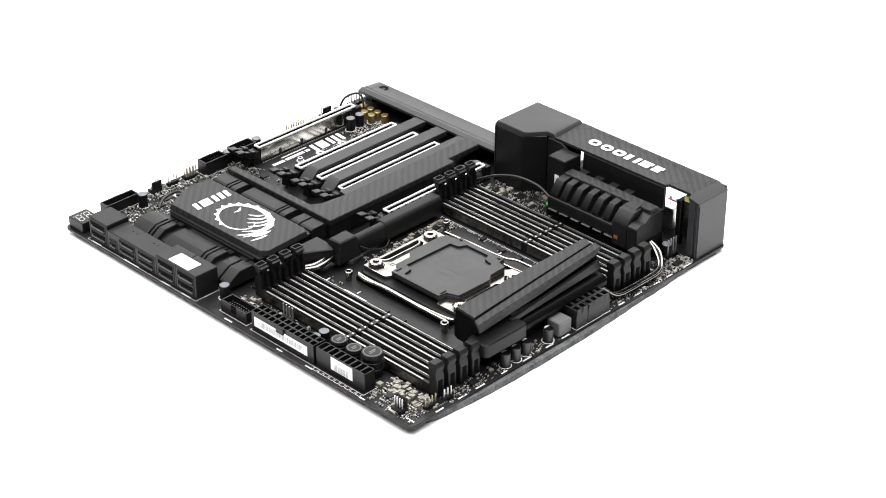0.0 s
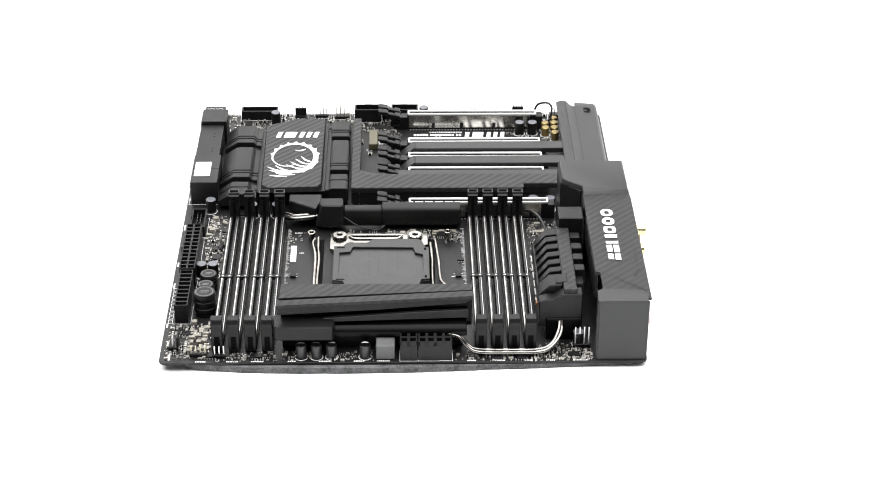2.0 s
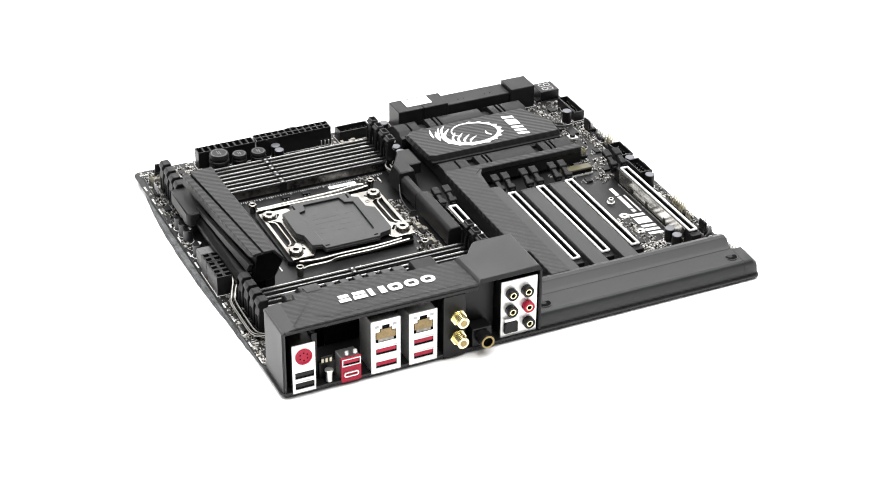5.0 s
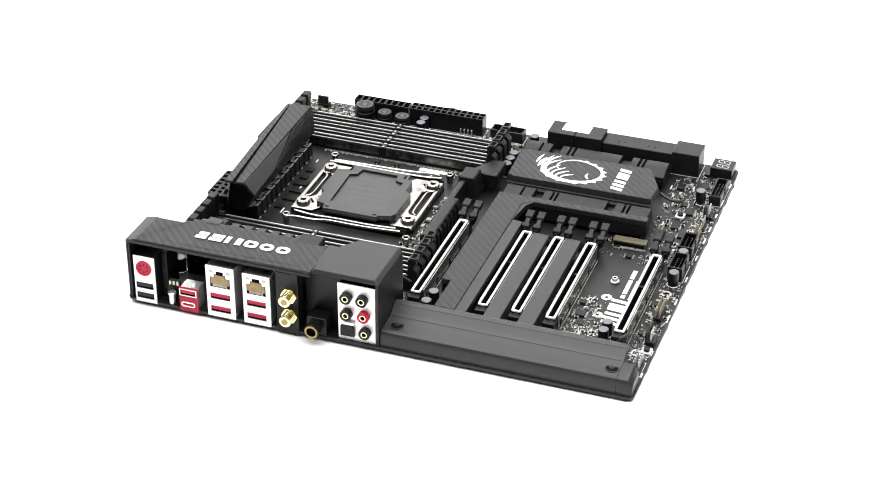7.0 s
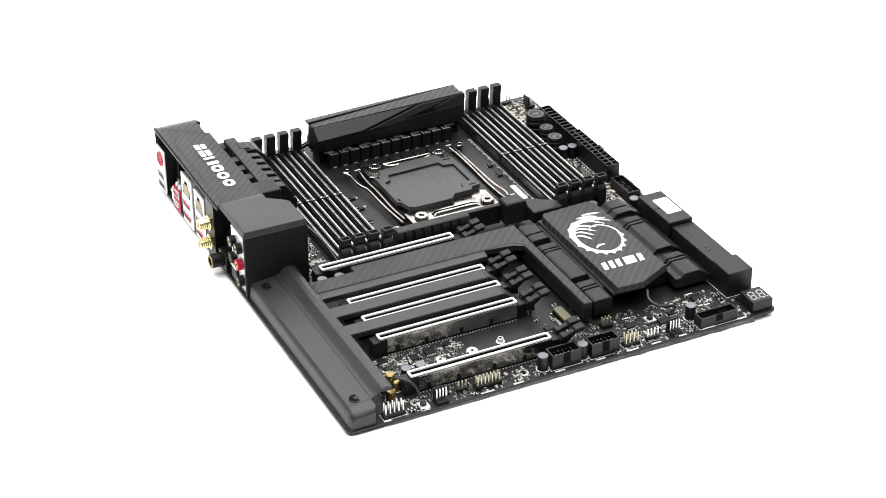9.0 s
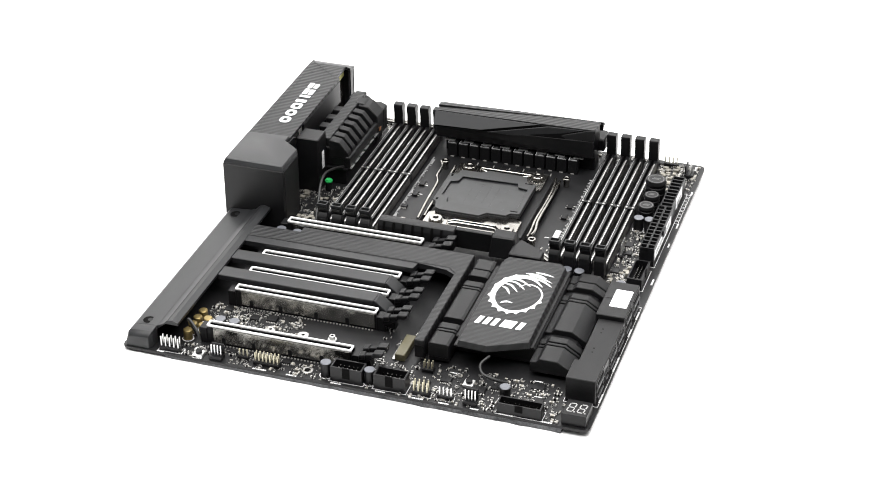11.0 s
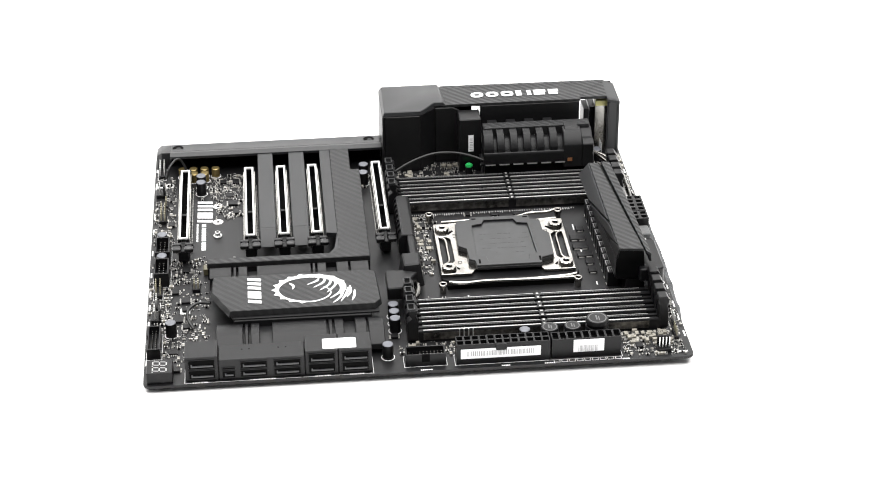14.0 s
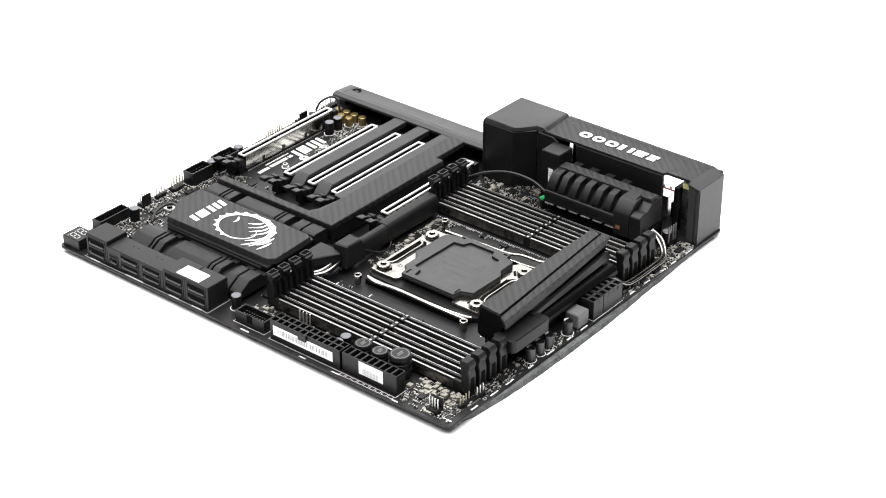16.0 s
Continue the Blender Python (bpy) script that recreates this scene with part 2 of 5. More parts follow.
def foam_sheet():
    bm = B()
    us, ys = np.linspace(0, 1, 40), np.linspace(0.4, 303, 50)
    def top(x, y):
        return -1.62 + TILT_X * (x - AXIS[0]) + TILT_Y * (y - AXIS[1])
    rows = {}
    for s in (0, 1):
        for i, u in enumerate(us):
            for j, y in enumerate(ys):
                left = 26 - 18 * (y / 303) ** 3
                x = left + (257 - left) * u
                swell = (4.6 * math.sin(math.pi * u ** 1.4) + 1.0 * u - 2.5 * u ** 30) * (y / 301) ** 6
                edge = min(i, j, len(us) - 1 - i, len(ys) - 1 - j) == 0
                k = noise.noise(Vector((x * 0.13, y * 0.13, 3.0 * s))) * 1.0 if edge else 0
                dx = k if i in (0, len(us) - 1) else 0
                dy = k if j in (0, len(ys) - 1) else 0
                z = top(x, y) if s else -LIFT * 1000
                rows[s, i, j] = bm.verts.new((x + dx, y + dy + swell, z))
    nx, ny = len(us), len(ys)
    for s in (0, 1):
        for i in range(nx - 1):
            for j in range(ny - 1):
                bm.faces.new((rows[s, i, j], rows[s, i + 1, j], rows[s, i + 1, j + 1], rows[s, i, j + 1]))
    rim = [(i, 0) for i in range(nx)] + [(nx - 1, j) for j in range(1, ny)] + [(i, ny - 1) for i in range(nx - 2, -1, -1)] + [(0, j) for j in range(ny - 2, 0, -1)]
    for (a, b), (c, d) in zip(rim, rim[1:] + rim[:1]):
        bm.faces.new((rows[0, a, b], rows[0, c, d], rows[1, c, d], rows[1, a, b]))
    bmesh.ops.translate(bm, vec=(-AXIS[0], -AXIS[1], 0), verts=bm.verts)
    return part("foam_pad", bm, FOAM, None)


pad = tagged(foam_sheet(), "thin dark grey foam pad lying under the motherboard", "foam pad")

# ---- the board and its large covers ----
bm = B()
prism(bm, rounded(0.5, 272, 0, 305, 4), -1.6, 0)
pcb = part("circuit_board", bm, PCB, board, "matt black circuit board", bev=0.25)


def io_cover():
    bm = B()
    # roof of the long wing, sloping down past the notch at the processor end
    def roof(z):
        return [(1, 188, z), (1, 296, z - 0.6), (2, 303.5, z - 3), (29.5, 303.5, z - 3), (29.5, 295.5, z - 1.2), (26.5, 295, z), (26.5, 278, z), (29, 277, z), (29, 188, z)]
    lo = [bm.verts.new(p) for p in roof(39.4)]
    hi = [bm.verts.new(p) for p in roof(41.2)]
    for i in range(9):
        j = (i + 1) % 9
        bm.faces.new((lo[i], lo[j], hi[j], hi[i]))
    # hi facets: flat roof, then a slanting end
    for v in (lo[::-1], hi):
        bm.faces.new((v[0], v[1], v[5], v[6], v[7], v[8]) if v is hi else (v[8], v[7], v[3], v[2], v[1], v[0]))
    for v in (hi, lo):
        bm.faces.new((v[1], v[2], v[3], v[4], v[5]))
    cover = part("io_cover", bm, CARBON_B, board, "black carbon-patterned cover over the rear ports", bev=0.0)
    cover.data.materials.append(COVER)
    for face in cover.data.polygons:
        if face.center.y > 0.284:
            face.material_index = 1
    # end wall
    bm = B()
    box(bm, 1.2, 29.5, 301.5, 303.6, -1.2, 38.6)
    box(bm, 27.5, 29.5, 295.4, 301.5, 0, 38.4)
    part("end_wall", bm, END_GREY, cover, "plain grey end wall", bev=0.9, segments=2)
    # rear rim
    bm = B()
    box(bm, 0.2, 2.0, 188, 302, 37.6, 39.4)
    part("rear_rim", bm, MATT, cover, bev=0.3)
    # inner skirt of the wing
    bm = B()
    box(bm, 27.6, 29.2, 212, 277, 24, 39.4)
    part("inner_skirt", bm, MATT, cover, bev=0.3)
    # the taller block by the sound jacks
    bm = B()
    outline = [(1, 147.5), (41, 147.5), (41, 172), (38.5, 175), (29.2, 182), (29.2, 190.5), (1, 188)]
    small = [(2.2, 149.5), (40, 149), (40, 172), (38, 174.5), (28.8, 181.6), (28.8, 187.5), (2.2, 186)]
    frustum(bm, outline, small, 40.2, 43.2)
    block = part("block", bm, COVER, cover, "plain dark grey block of the port cover", bev=0.4)
    # walls of the block, open to the rear
    bm = B()
    box(bm, 1, 41, 147.5, 149.1, 0, 40.2)
    part("block_wall", bm, MATT, block, bev=0.5)
    bm = B()
    box(bm, 39.4, 41, 149.1, 172, 0, 40.2)
    prism(bm, [(41, 172), (29.4, 182.6), (28.2, 181.4), (39.4, 171.2)], 0, 40.2)
    prism(bm, [(182.4, 0), (198.5, 0), (198.5, 37), (194, 39.3), (182.4, 39.3)], 27.8, 29.3, "x")
    part("block_wall", bm, MATT, block, bev=0.5)
    # raised print on the roof: plain shapes
    y = 207.0
    for k, w in enumerate((8.2, 8.2, 8.0, 5.6, 2.6, 8.0, 6.6)):
        bm = B()
        x0, x1 = 13.4, 20.4
        if k < 3:
            r = 3.2 if k < 2 else 2.4
            ring(bm, rounded(x0, x1, y, y + w, r), rounded(x0 + 2.1, x1 - 2.1, y + 2.2, y + w - 2.2, 0.9), 41.2, 41.45)
        elif k > 4:
            box(bm, x0, x0 + 3.1, y, y + w, 41.2, 41.45)
            box(bm, x0 + 4.0, x1, y, y + w - 0.8, 41.2, 41.45)
        elif k == 3:
            box(bm, x0, x1, y, y + 3.6, 41.2, 41.45)
        else:
            box(bm, x0, x1, y, y + w, 41.2, 41.45)
        part("printed_shape", bm, PRINT, cover)
        y += w + 1.75
    # engraved line framing the print, its shade laid on as thin dark strips
    bm = B()
    for a, b in (((4.5, 196), (4.5, 274)), ((4.5, 274), (8, 282)), ((4.5, 196), (10, 191)), ((26, 277), (2, 297))):
        d = Vector((b[0] - a[0], b[1] - a[1])).normalized() * 0.2
        prism(bm, [(a[0] - d.y, a[1] + d.x), (a[0] + d.y, a[1] - d.x), (b[0] + d.y, b[1] - d.x), (b[0] - d.y, b[1] + d.x)], 41.2, 41.24)
    part("crease_shade", bm, MATT, cover)
    return cover


cover = io_cover()


def slot_frame():
    """The long dark frame beside the slots: a ridge, a hollow and a flat foot with two screw holes."""
    bm = B()
    prof = [(31.5, 12.2), (31.5, 14.0), (28.0, 15.2), (25.0, 14.7), (21.8, 11.6), (18.5, 10.4), (5.5, 9.4), (4.2, 8.6), (3.2, 6.8), (2.4, -0.6), (6, -0.6), (8, 6), (18, 7.6), (24, 12.4)]
    prism(bm, prof, 10.5, 147.3, "y")
    foot = [(18.5, 10.4), (5.5, 9.4), (4.2, 8.6), (3.2, 6.8), (2.4, -0.6), (18.5, -0.6)]
    toe = [(17.0, 7.6), (5.5, 6.8), (4.6, 6.0), (3.8, 4.6), (3.0, -0.6), (17.0, -0.6)]
    ends = [[bm.verts.new((x, y, z)) for x, z in line] for line, y in ((toe, 1.2), (foot, 4.2), (foot, 10.5))]
    bm.faces.new(ends[0][::-1])
    bm.faces.new(ends[2])
    for a, b in zip(ends, ends[1:]):
        for i in range(6):
            bm.faces.new((a[i], a[(i + 1) % 6], b[(i + 1) % 6], b[i]))
    fr = part("slot_frame", bm, COVER, board, "dark grey moulded frame along the slots", bev=0.14)
    # grooves along the frame: thin darker strips paint their shade, nothing is cut
    for x, z in ((18.6, 10.45), (25.1, 14.74)):
        bm = B()
        k = {18.6: 0.36, 25.1: 0.167}[x]
        prism(bm, [(x, z), (x + 0.5, z + 0.5 * k), (x + 0.5, z + 0.5 * k + 0.05), (x, z + 0.05)], 11, 147, "y")
        part("groove_shade", bm, MATT, fr)
    for x, y in ((11.6, 15.0), (11.2, 140.0)):
        bm = B()
        ring(bm, circle(0, 0, 3.9, 24), circle(0, 0, 3.5, 24), 0, 0.2)
        o = part("hole_rim", bm, COVER, fr, at=(x, y, 9.85))
        bm = B()
        cyl(bm, 0, 0, 3.5, 0, 0.12, 24)
        part("screw_hole", bm, HOLE_SHADE, o)
        bm = B()
        cyl(bm, 0.6, 0.5, 1.6, 0.12, 0.16, 12)
        part("screw", bm, PLASTIC, o)
    return fr


slot_frame()


def slot_shroud():
    z0, z1 = 10.5, 14.4
    bm = B()
    # slanting outline with a cut-out for the two coins of solder cans
    prism(bm, [(31, 113), (158, 113), (163, 108), (163, 35), (168.5, 35), (168.5, 131), (60, 131), (60, 125.4), (31, 125.4)], z0, z1)
    sh = part("slot_shroud", bm, CARBON, board, "black carbon-patterned shroud between the slots", bev=0.4)
    bm = B()
    prism(bm, [(31, 106.5), (138, 106.5), (139, 112.9), (31, 112.9)], z0, z1 - 0.6)
    prism(bm, [(139, 113), (158, 113), (163, 108), (163, 107), (157, 110.5), (139, 112.9)], z0, z1 - 0.4)
    part("plain_band", bm, COVER, sh, "plain dark grey band", bev=0.3)
    for y0, y1 in ((86.4, 96.4), (66.6, 76.4)):
        bm = B()
        box(bm, 31.2, 128, y0, y1, z0 - 0.6, z1 - 0.9)
        frustum(bm, [(128, y0), (138, y0), (138, y1), (128, y1)], [(128, y0), (129, y0), (129, y1), (128, y1)], z0 - 5, z1 - 0.9)
        part("spine", bm, COVER, sh, "plain dark grey spine", bev=0.3)
    # skirt of the far bar
    bm = B()
    box(bm, 163.2, 168.3, 35.2, 130.8, 3, z0)
    box(bm, 60, 163, 129.2, 130.8, 2, z0)
    part("skirt", bm, MATT, sh)


slot_shroud()


# ---- chipset cooler ----
def chipset_cooler():
    bm = B()
    box(bm, 182, 228, 50, 128, 1.5, 11.5)
    core = part("chipset_cooler", bm, MATT, board, "black finned chipset cooler under a carbon-patterned plate", bev=0.5)
    bm = B()
    out = [(186.6, 38), (204, 37), (226, 47.5), (225, 130.5), (220.5, 134.5), (188.8, 133), (186.6, 128.5)]
    inn = [(187.4, 39.2), (203.6, 38.3), (225, 48.5), (224, 130), (220.1, 133.5), (189.2, 132.1), (187.4, 128.1)]
    frustum(bm, out, inn, 12.6, 16.2)
    plate = part("top_plate", bm, CARBON_B, core, "carbon-patterned top plate with a white emblem", bev=0.25)
    bm = B()
    prism(bm, [(184.6, 39), (227.5, 49.5), (227.0, 132.5), (185.0, 131.5)], 11.2, 12.6)
    part("lower_plate", bm, MATT, core, bev=0.3)
    # emblem: a spiked crescent with a few strokes, and three slanting blocks
    cx, cy = 205.0, 94.5
    bm = B()
    n = 64
    inner, outer = [], []
    for i in range(n + 1):
        t = i / n
        a = radians(58 + 400 * t)
        curl = 1.0 - 0.62 * max(0.0, (t - 0.76) / 0.24) ** 1.2
        w = 0.7 + 4.8 * (1 - t) ** 1.8 * min(1.0, 0.35 + 3.0 * t)
        k = curl * (1.0 + (0.10 if i % 3 == 1 and 20 < i < 48 else 0.05 if i % 4 == 1 and 8 < i < 21 else 0.0))
        outer.append((cx + 15.0 * k * math.cos(a), cy + 20.4 * k * math.sin(a)))
        inner.append((cx + (15.0 * curl - w) * math.cos(a), cy + (20.4 * curl - w * 1.15) * math.sin(a)))
    for z in (16.2, 16.4):
        va = [bm.verts.new((*p, z)) for p in outer]
        vb = [bm.verts.new((*p, z)) for p in inner]
        for i in range(n):
            bm.faces.new((va[i], va[i + 1], vb[i + 1], vb[i]))
    part("emblem_crescent", bm, PRINT, plate, "white printed crescent emblem")
    strokes = [
        [(206, 116), (213, 114.5), (221, 111)], [(209, 119.5), (215, 119), (220.5, 117.5)], [(205, 114), (212, 110), (217, 105)], [(211, 113), (217, 110.5), (222, 106.5)], [(204, 117), (211, 117), (217, 114.5)],
        [(196.5, 108.5), (203, 108.6), (210.5, 103.5)], [(195.5, 106), (201.5, 105.4), (208, 99.5)], [(195, 103), (199.5, 101.8), (204.6, 96)], [(194.6, 99.6), (197.8, 97.8), (201, 92.5)],
        [(198.5, 82.5), (201.5, 84.6), (205.2, 84.2)]]
    for s in strokes:
        bm = B()
        line = curve([(x, y, 0) for x, y in s], 6)
        m = len(line)
        for z in (16.2, 16.42):
            a, b = [], []
            for i, p in enumerate(line):
                d = (line[min(i + 1, m - 1)] - line[max(i - 1, 0)]).normalized()
                w = 0.75 * math.sin(math.pi * (0.10 + 0.88 * i / (m - 1)))
                a.append(bm.verts.new((p.x - d.y * w, p.y + d.x * w, z)))
                b.append(bm.verts.new((p.x + d.y * w, p.y - d.x * w, z)))
            for i in range(m - 1):
                bm.faces.new((a[i], a[i + 1], b[i + 1], b[i]))
        part("emblem_stroke", bm, PRINT, plate)
    # three plain blocks of a maker's mark
    for x0, x1 in ((190.6, 193.4), (195.2, 198.0), (199.8, 202.6), (205.0, 212.4), (214.4, 217.4)):
        bm = B()
        prism(bm, [(x0 - 0.3, 58.6), (x1 - 0.3, 58.6), (x1 + 1.2, 66.2), (x0 + 1.2, 66.2)], 16.2, 16.4)
        part("mark_bar", bm, PRINT, plate)
    # inner fins, cut by grooves, and the curved wing towards the drive connectors
    cuts = [(36.5, 49.2), (50.4, 52.0), (53.2, 58.5), (64.0, 95.5), (96.6, 98.2), (99.4, 104.6), (110.6, 117.6), (118.8, 129.5)]
    for a, b in cuts:
        bm = B()
        prism(bm, [(170.5, 4), (170.5, 12.2), (172, 13.2), (181, 13.2), (182.6, 12.4), (182.6, 4)], a, b, "y")
        part("fin", bm, MATT, core, bev=0.25)
    bm = B()
    box(bm, 171, 182.4, 37, 129, 2, 9)
    part("fin_base", bm, MATT, core)
    prof = [(227.8, 3), (227.8, 9.4), (231.5, 9.6), (233.5, 12.0), (243.5, 12.0), (252, 6.4), (252, 3)]
    low = [(227.6, 3), (227.6, 7), (233, 8.4), (242, 8.6), (247, 6.6), (250, 3)]
    wings = [(40.5, 55.2), (56.4, 58.2), (59.6, 64.5), (71.5, 102.0), (103.2, 105.2), (106.4, 111.5), (118.0, 124.2), (125.4, 134.0)]
    for a, b in wings:
        bm = B()
        prism(bm, prof, a, b, "y")
        part("wing_fin", bm, MATT, core, bev=0.3)
    bm = B()
    prism(bm, low, 41.5, 133, "y")
    part("wing_base", bm, MATT, core, bev=0.3)
    return core


chipset_cooler()


# ---- heat bar between the processor and the slots ----
def heat_bar():
    bm = B()
    prof = [(149.6, 2.5), (149.6, 12.5), (151.5, 15.8), (157.5, 15.8), (159.5, 13.6), (159.5, 4), (158, 2.5)]
    prism(bm, prof, 100.5, 149, "x")
    bar = part("heat_bar", bm, MATT, board, "matt black bar-shaped cooler beside the socket", bev=0.5)
    bm = B()
    prism(bm, [(154.4, 2.5), (154.4, 15.4), (157.5, 15.4), (159.5, 13.4), (159.5, 4), (158, 2.5)], 149, 172, "x")
    part("bar_neck", bm, MATT, bar, bev=0.4)
    # slits drawn as black strips on the bar's face, their shade painted in
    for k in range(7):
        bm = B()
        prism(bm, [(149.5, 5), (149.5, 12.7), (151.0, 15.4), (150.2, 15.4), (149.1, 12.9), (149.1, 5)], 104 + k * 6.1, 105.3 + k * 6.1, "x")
        part("bar_slit_shade", bm, HOLE_SHADE, bar)
    bm = B()
    frustum(bm, [(171.5, 147), (190.0, 147), (190.0, 161.5), (171.5, 161.5)], [(173.0, 149.4), (187.0, 149.8), (186.0, 159.0), (173.0, 159.4)], 4, 17.6)
    part("end_block", bm, MATT, bar, bev=0.7)
    bm = B()
    prism(bm, [(186.5, 148), (189.5, 157), (206.5, 147), (206.5, 138.6), (186.5, 138.6)], 6, 14.2)
    part("arm", bm, MATT, bar, bev=0.6)
    for dy in (0, 3.4):
        bm = B()
        tube(bm, curve([(189, 152 + dy, 8), (196, 153.5 + dy, 7.5), (203, 152.5 + dy, 6.5), (208.5, 149 + dy, 6)], 5), 1.6, 10)
        part("heat_pipe", bm, PIPE, bar, sharp=70, label="bright nickel heat pipe")
    bm = B()
    tube(bm, curve([(172, 160.5, 10), (163, 163, 5), (152, 162, 2), (147, 160, 4)], 6), 0.5, 6)
    part("thin_wire", bm, RUBBER, bar, sharp=70)


heat_bar()


# ---- power-stage cooler along the processor edge ----
def power_cooler():
    near = [(275.0, 10.6), (272.0, 12.0), (267.0, 22.6), (272.9, 29.6), (282.6, 29.0), (283.6, 22.5), (285.0, 14.0), (284.0, 10.6)]
    far = [(273.5, 10.6), (271.4, 12.0), (271.8, 24.0), (273.4, 30.2), (287.6, 29.0), (288.0, 23.5), (288.6, 14.0), (287.0, 10.6)]
    XA, XB = 98.0, 204.5
    bm = B()
    rows = [[bm.verts.new((x, y, z)) for y, z in prof] for x, prof in ((XA, near), (XB, far))]
    bm.faces.new(rows[0])
    bm.faces.new(rows[1][::-1])
    for i in range(8):
        j = (i + 1) % 8
        bm.faces.new((rows[0][i], rows[1][i], rows[1][j], rows[0][j]))
    c = part("power_cooler", bm, BLACK, board, "matt black wedge-shaped power cooler with carbon-patterned facets", bev=0.4)

    def on(k, x, lift=0.0, dy=0.0):
        """A point on edge k of the cooler's body at x."""
        t = (x - XA) / (XB - XA)
        y, z = (near[k][i] * (1 - t) + far[k][i] * t for i in (0, 1))
        return (x, y + dy, z + lift)

    def slab(name, pts, mat, th=1.4, push=(0, 0, -1), bev=0.15):
        bm = B()
        d = Vector(push) * th
        a = [bm.verts.new(p) for p in pts]
        b = [bm.verts.new(Vector(p) + d) for p in pts]
        n = len(pts)
        bm.faces.new(a)
        bm.faces.new(b[::-1])
        for i in range(n):
            bm.faces.new((a[i], b[i], b[(i + 1) % n], a[(i + 1) % n]))
        return part(name, bm, mat, c, bev=bev)

    # a long top that widens towards the drive side, and a slimmer strip beyond a dark groove that narrows the same way
    slab("top_facet", [(XA - 0.6, 272.5, 30.8), (XB, 273.0, 31.6), (XB + 0.6, 287.0, 31.0), (XA, 278.2, 30.3)], CARBON_B, 1.6)
    slab("outer_strip", [(XA - 1.0, 280.0, 31.0), (XB + 2.0, 288.4, 30.4), (XB + 2.4, 291.4, 28.6), (150, 288.6, 29.8), (XA - 1.0, 285.2, 30.6)], CARBON_B, 1.8)
    # long blades on the socket side, a deep cut between them
    slab("inner_blade", [(XA - 0.4, 271.9, 30.4), (XA - 0.2, 265.7, 23.2), (129.5, 266.7, 23.6), (168.0, 272.0, 30.6)], COVER, 1.6, (0, 1, -0.3))
    slab("lower_blade", [(134.0, 267.4, 22.4), (150.0, 269.0, 21.8), (168.0, 270.6, 22.6), (197.0, 272.7, 30.6), (174.0, 272.0, 30.2)], COVER, 1.6, (0, 1, -0.2))
    slab("inner_wall", [on(1, XA, 0.2, -0.35), on(2, XA, -0.6, -0.35), on(2, XB, 0, -0.35), on(1, XB, 0.2, -0.35)], MATT, 0.3, (0, 1, 0))
    slab("end_facet", [(172.0, 270.6, 22.4), (199.0, 272.4, 30.4), (XB + 0.3, 272.6, 31.2), (XB + 0.3, 271.4, 24.6)], MATT, 0.9, (0, 1, 0))
    # the socket-free side: a blade under the strip, an undercut, then a long step
    slab("outer_blade", [(XA - 0.8, 285.0, 29.0), (XB + 1.8, 291.2, 27.2), (XB + 1.4, 292.0, 23.0), (150, 288.6, 24.0), (XA + 4, 285.6, 26.2)], MATT, 1.4, (0, -1, -0.1))
    slab("outer_ridge", [(XA + 2, 286.6, 22.6), (130, 289.6, 22.8), (XB - 24, 291.8, 20.4), (XB - 24, 292.2, 18.4), (XA + 2, 288.6, 18.6)], MATT, 2.4, (0, -1, -0.1))
    bm = B()
    prism(bm, [(174.5, 285), (208.5, 285), (208.5, 297.5), (206.5, 299.5), (176, 299.5), (174.5, 297.5)], 10.6, 19.2)
    part("end_block", bm, PLASTIC, c, bev=0.7)
    bm = B()
    prism(bm, [(282, 10), (282, 16.5), (291.5, 16.0), (294.5, 13.5), (294.5, 10.2)], 101, 175, "x")
    part("lower_step", bm, BLACK, c, bev=0.4)
    bm = B()
    box(bm, 103, 204, 277.5, 289, 0, 10.6)
    part("contact_base", bm, PLASTIC, c, bev=0.3)
    for k in range(8):
        bm = B()
        x = 104.5 + k * 12.4
        box(bm, x, x + 6.5, 271.6, 274.5, 10.1, 10.6)
        part("edge_tab", bm, TIN, c, "bare metal tab under the cooler")
    # two bright pipes swinging round the memory slots to the other cooler
    for k, r in ((0, 1.1), (1, 1.1)):
        bm = B()
        o = 2.6 * k
        tube(bm, curve([(112, 291 + o, 11), (105.5, 292.5 + o, 10), (100, 296 + o * 0.8, 5), (94, 297.6 + o, 3.2), (76, 298 + o, 3), (60, 297.6 + o, 3.2), (53, 294 + o, 5), (49.5 - o * 0.5, 288 + o, 9), (48.5 - o * 0.5, 283, 12)], 6), r, 12)
        part("heat_pipe", bm, PIPE, c, sharp=70, label="bent dark nickel heat pipe")


power_cooler()


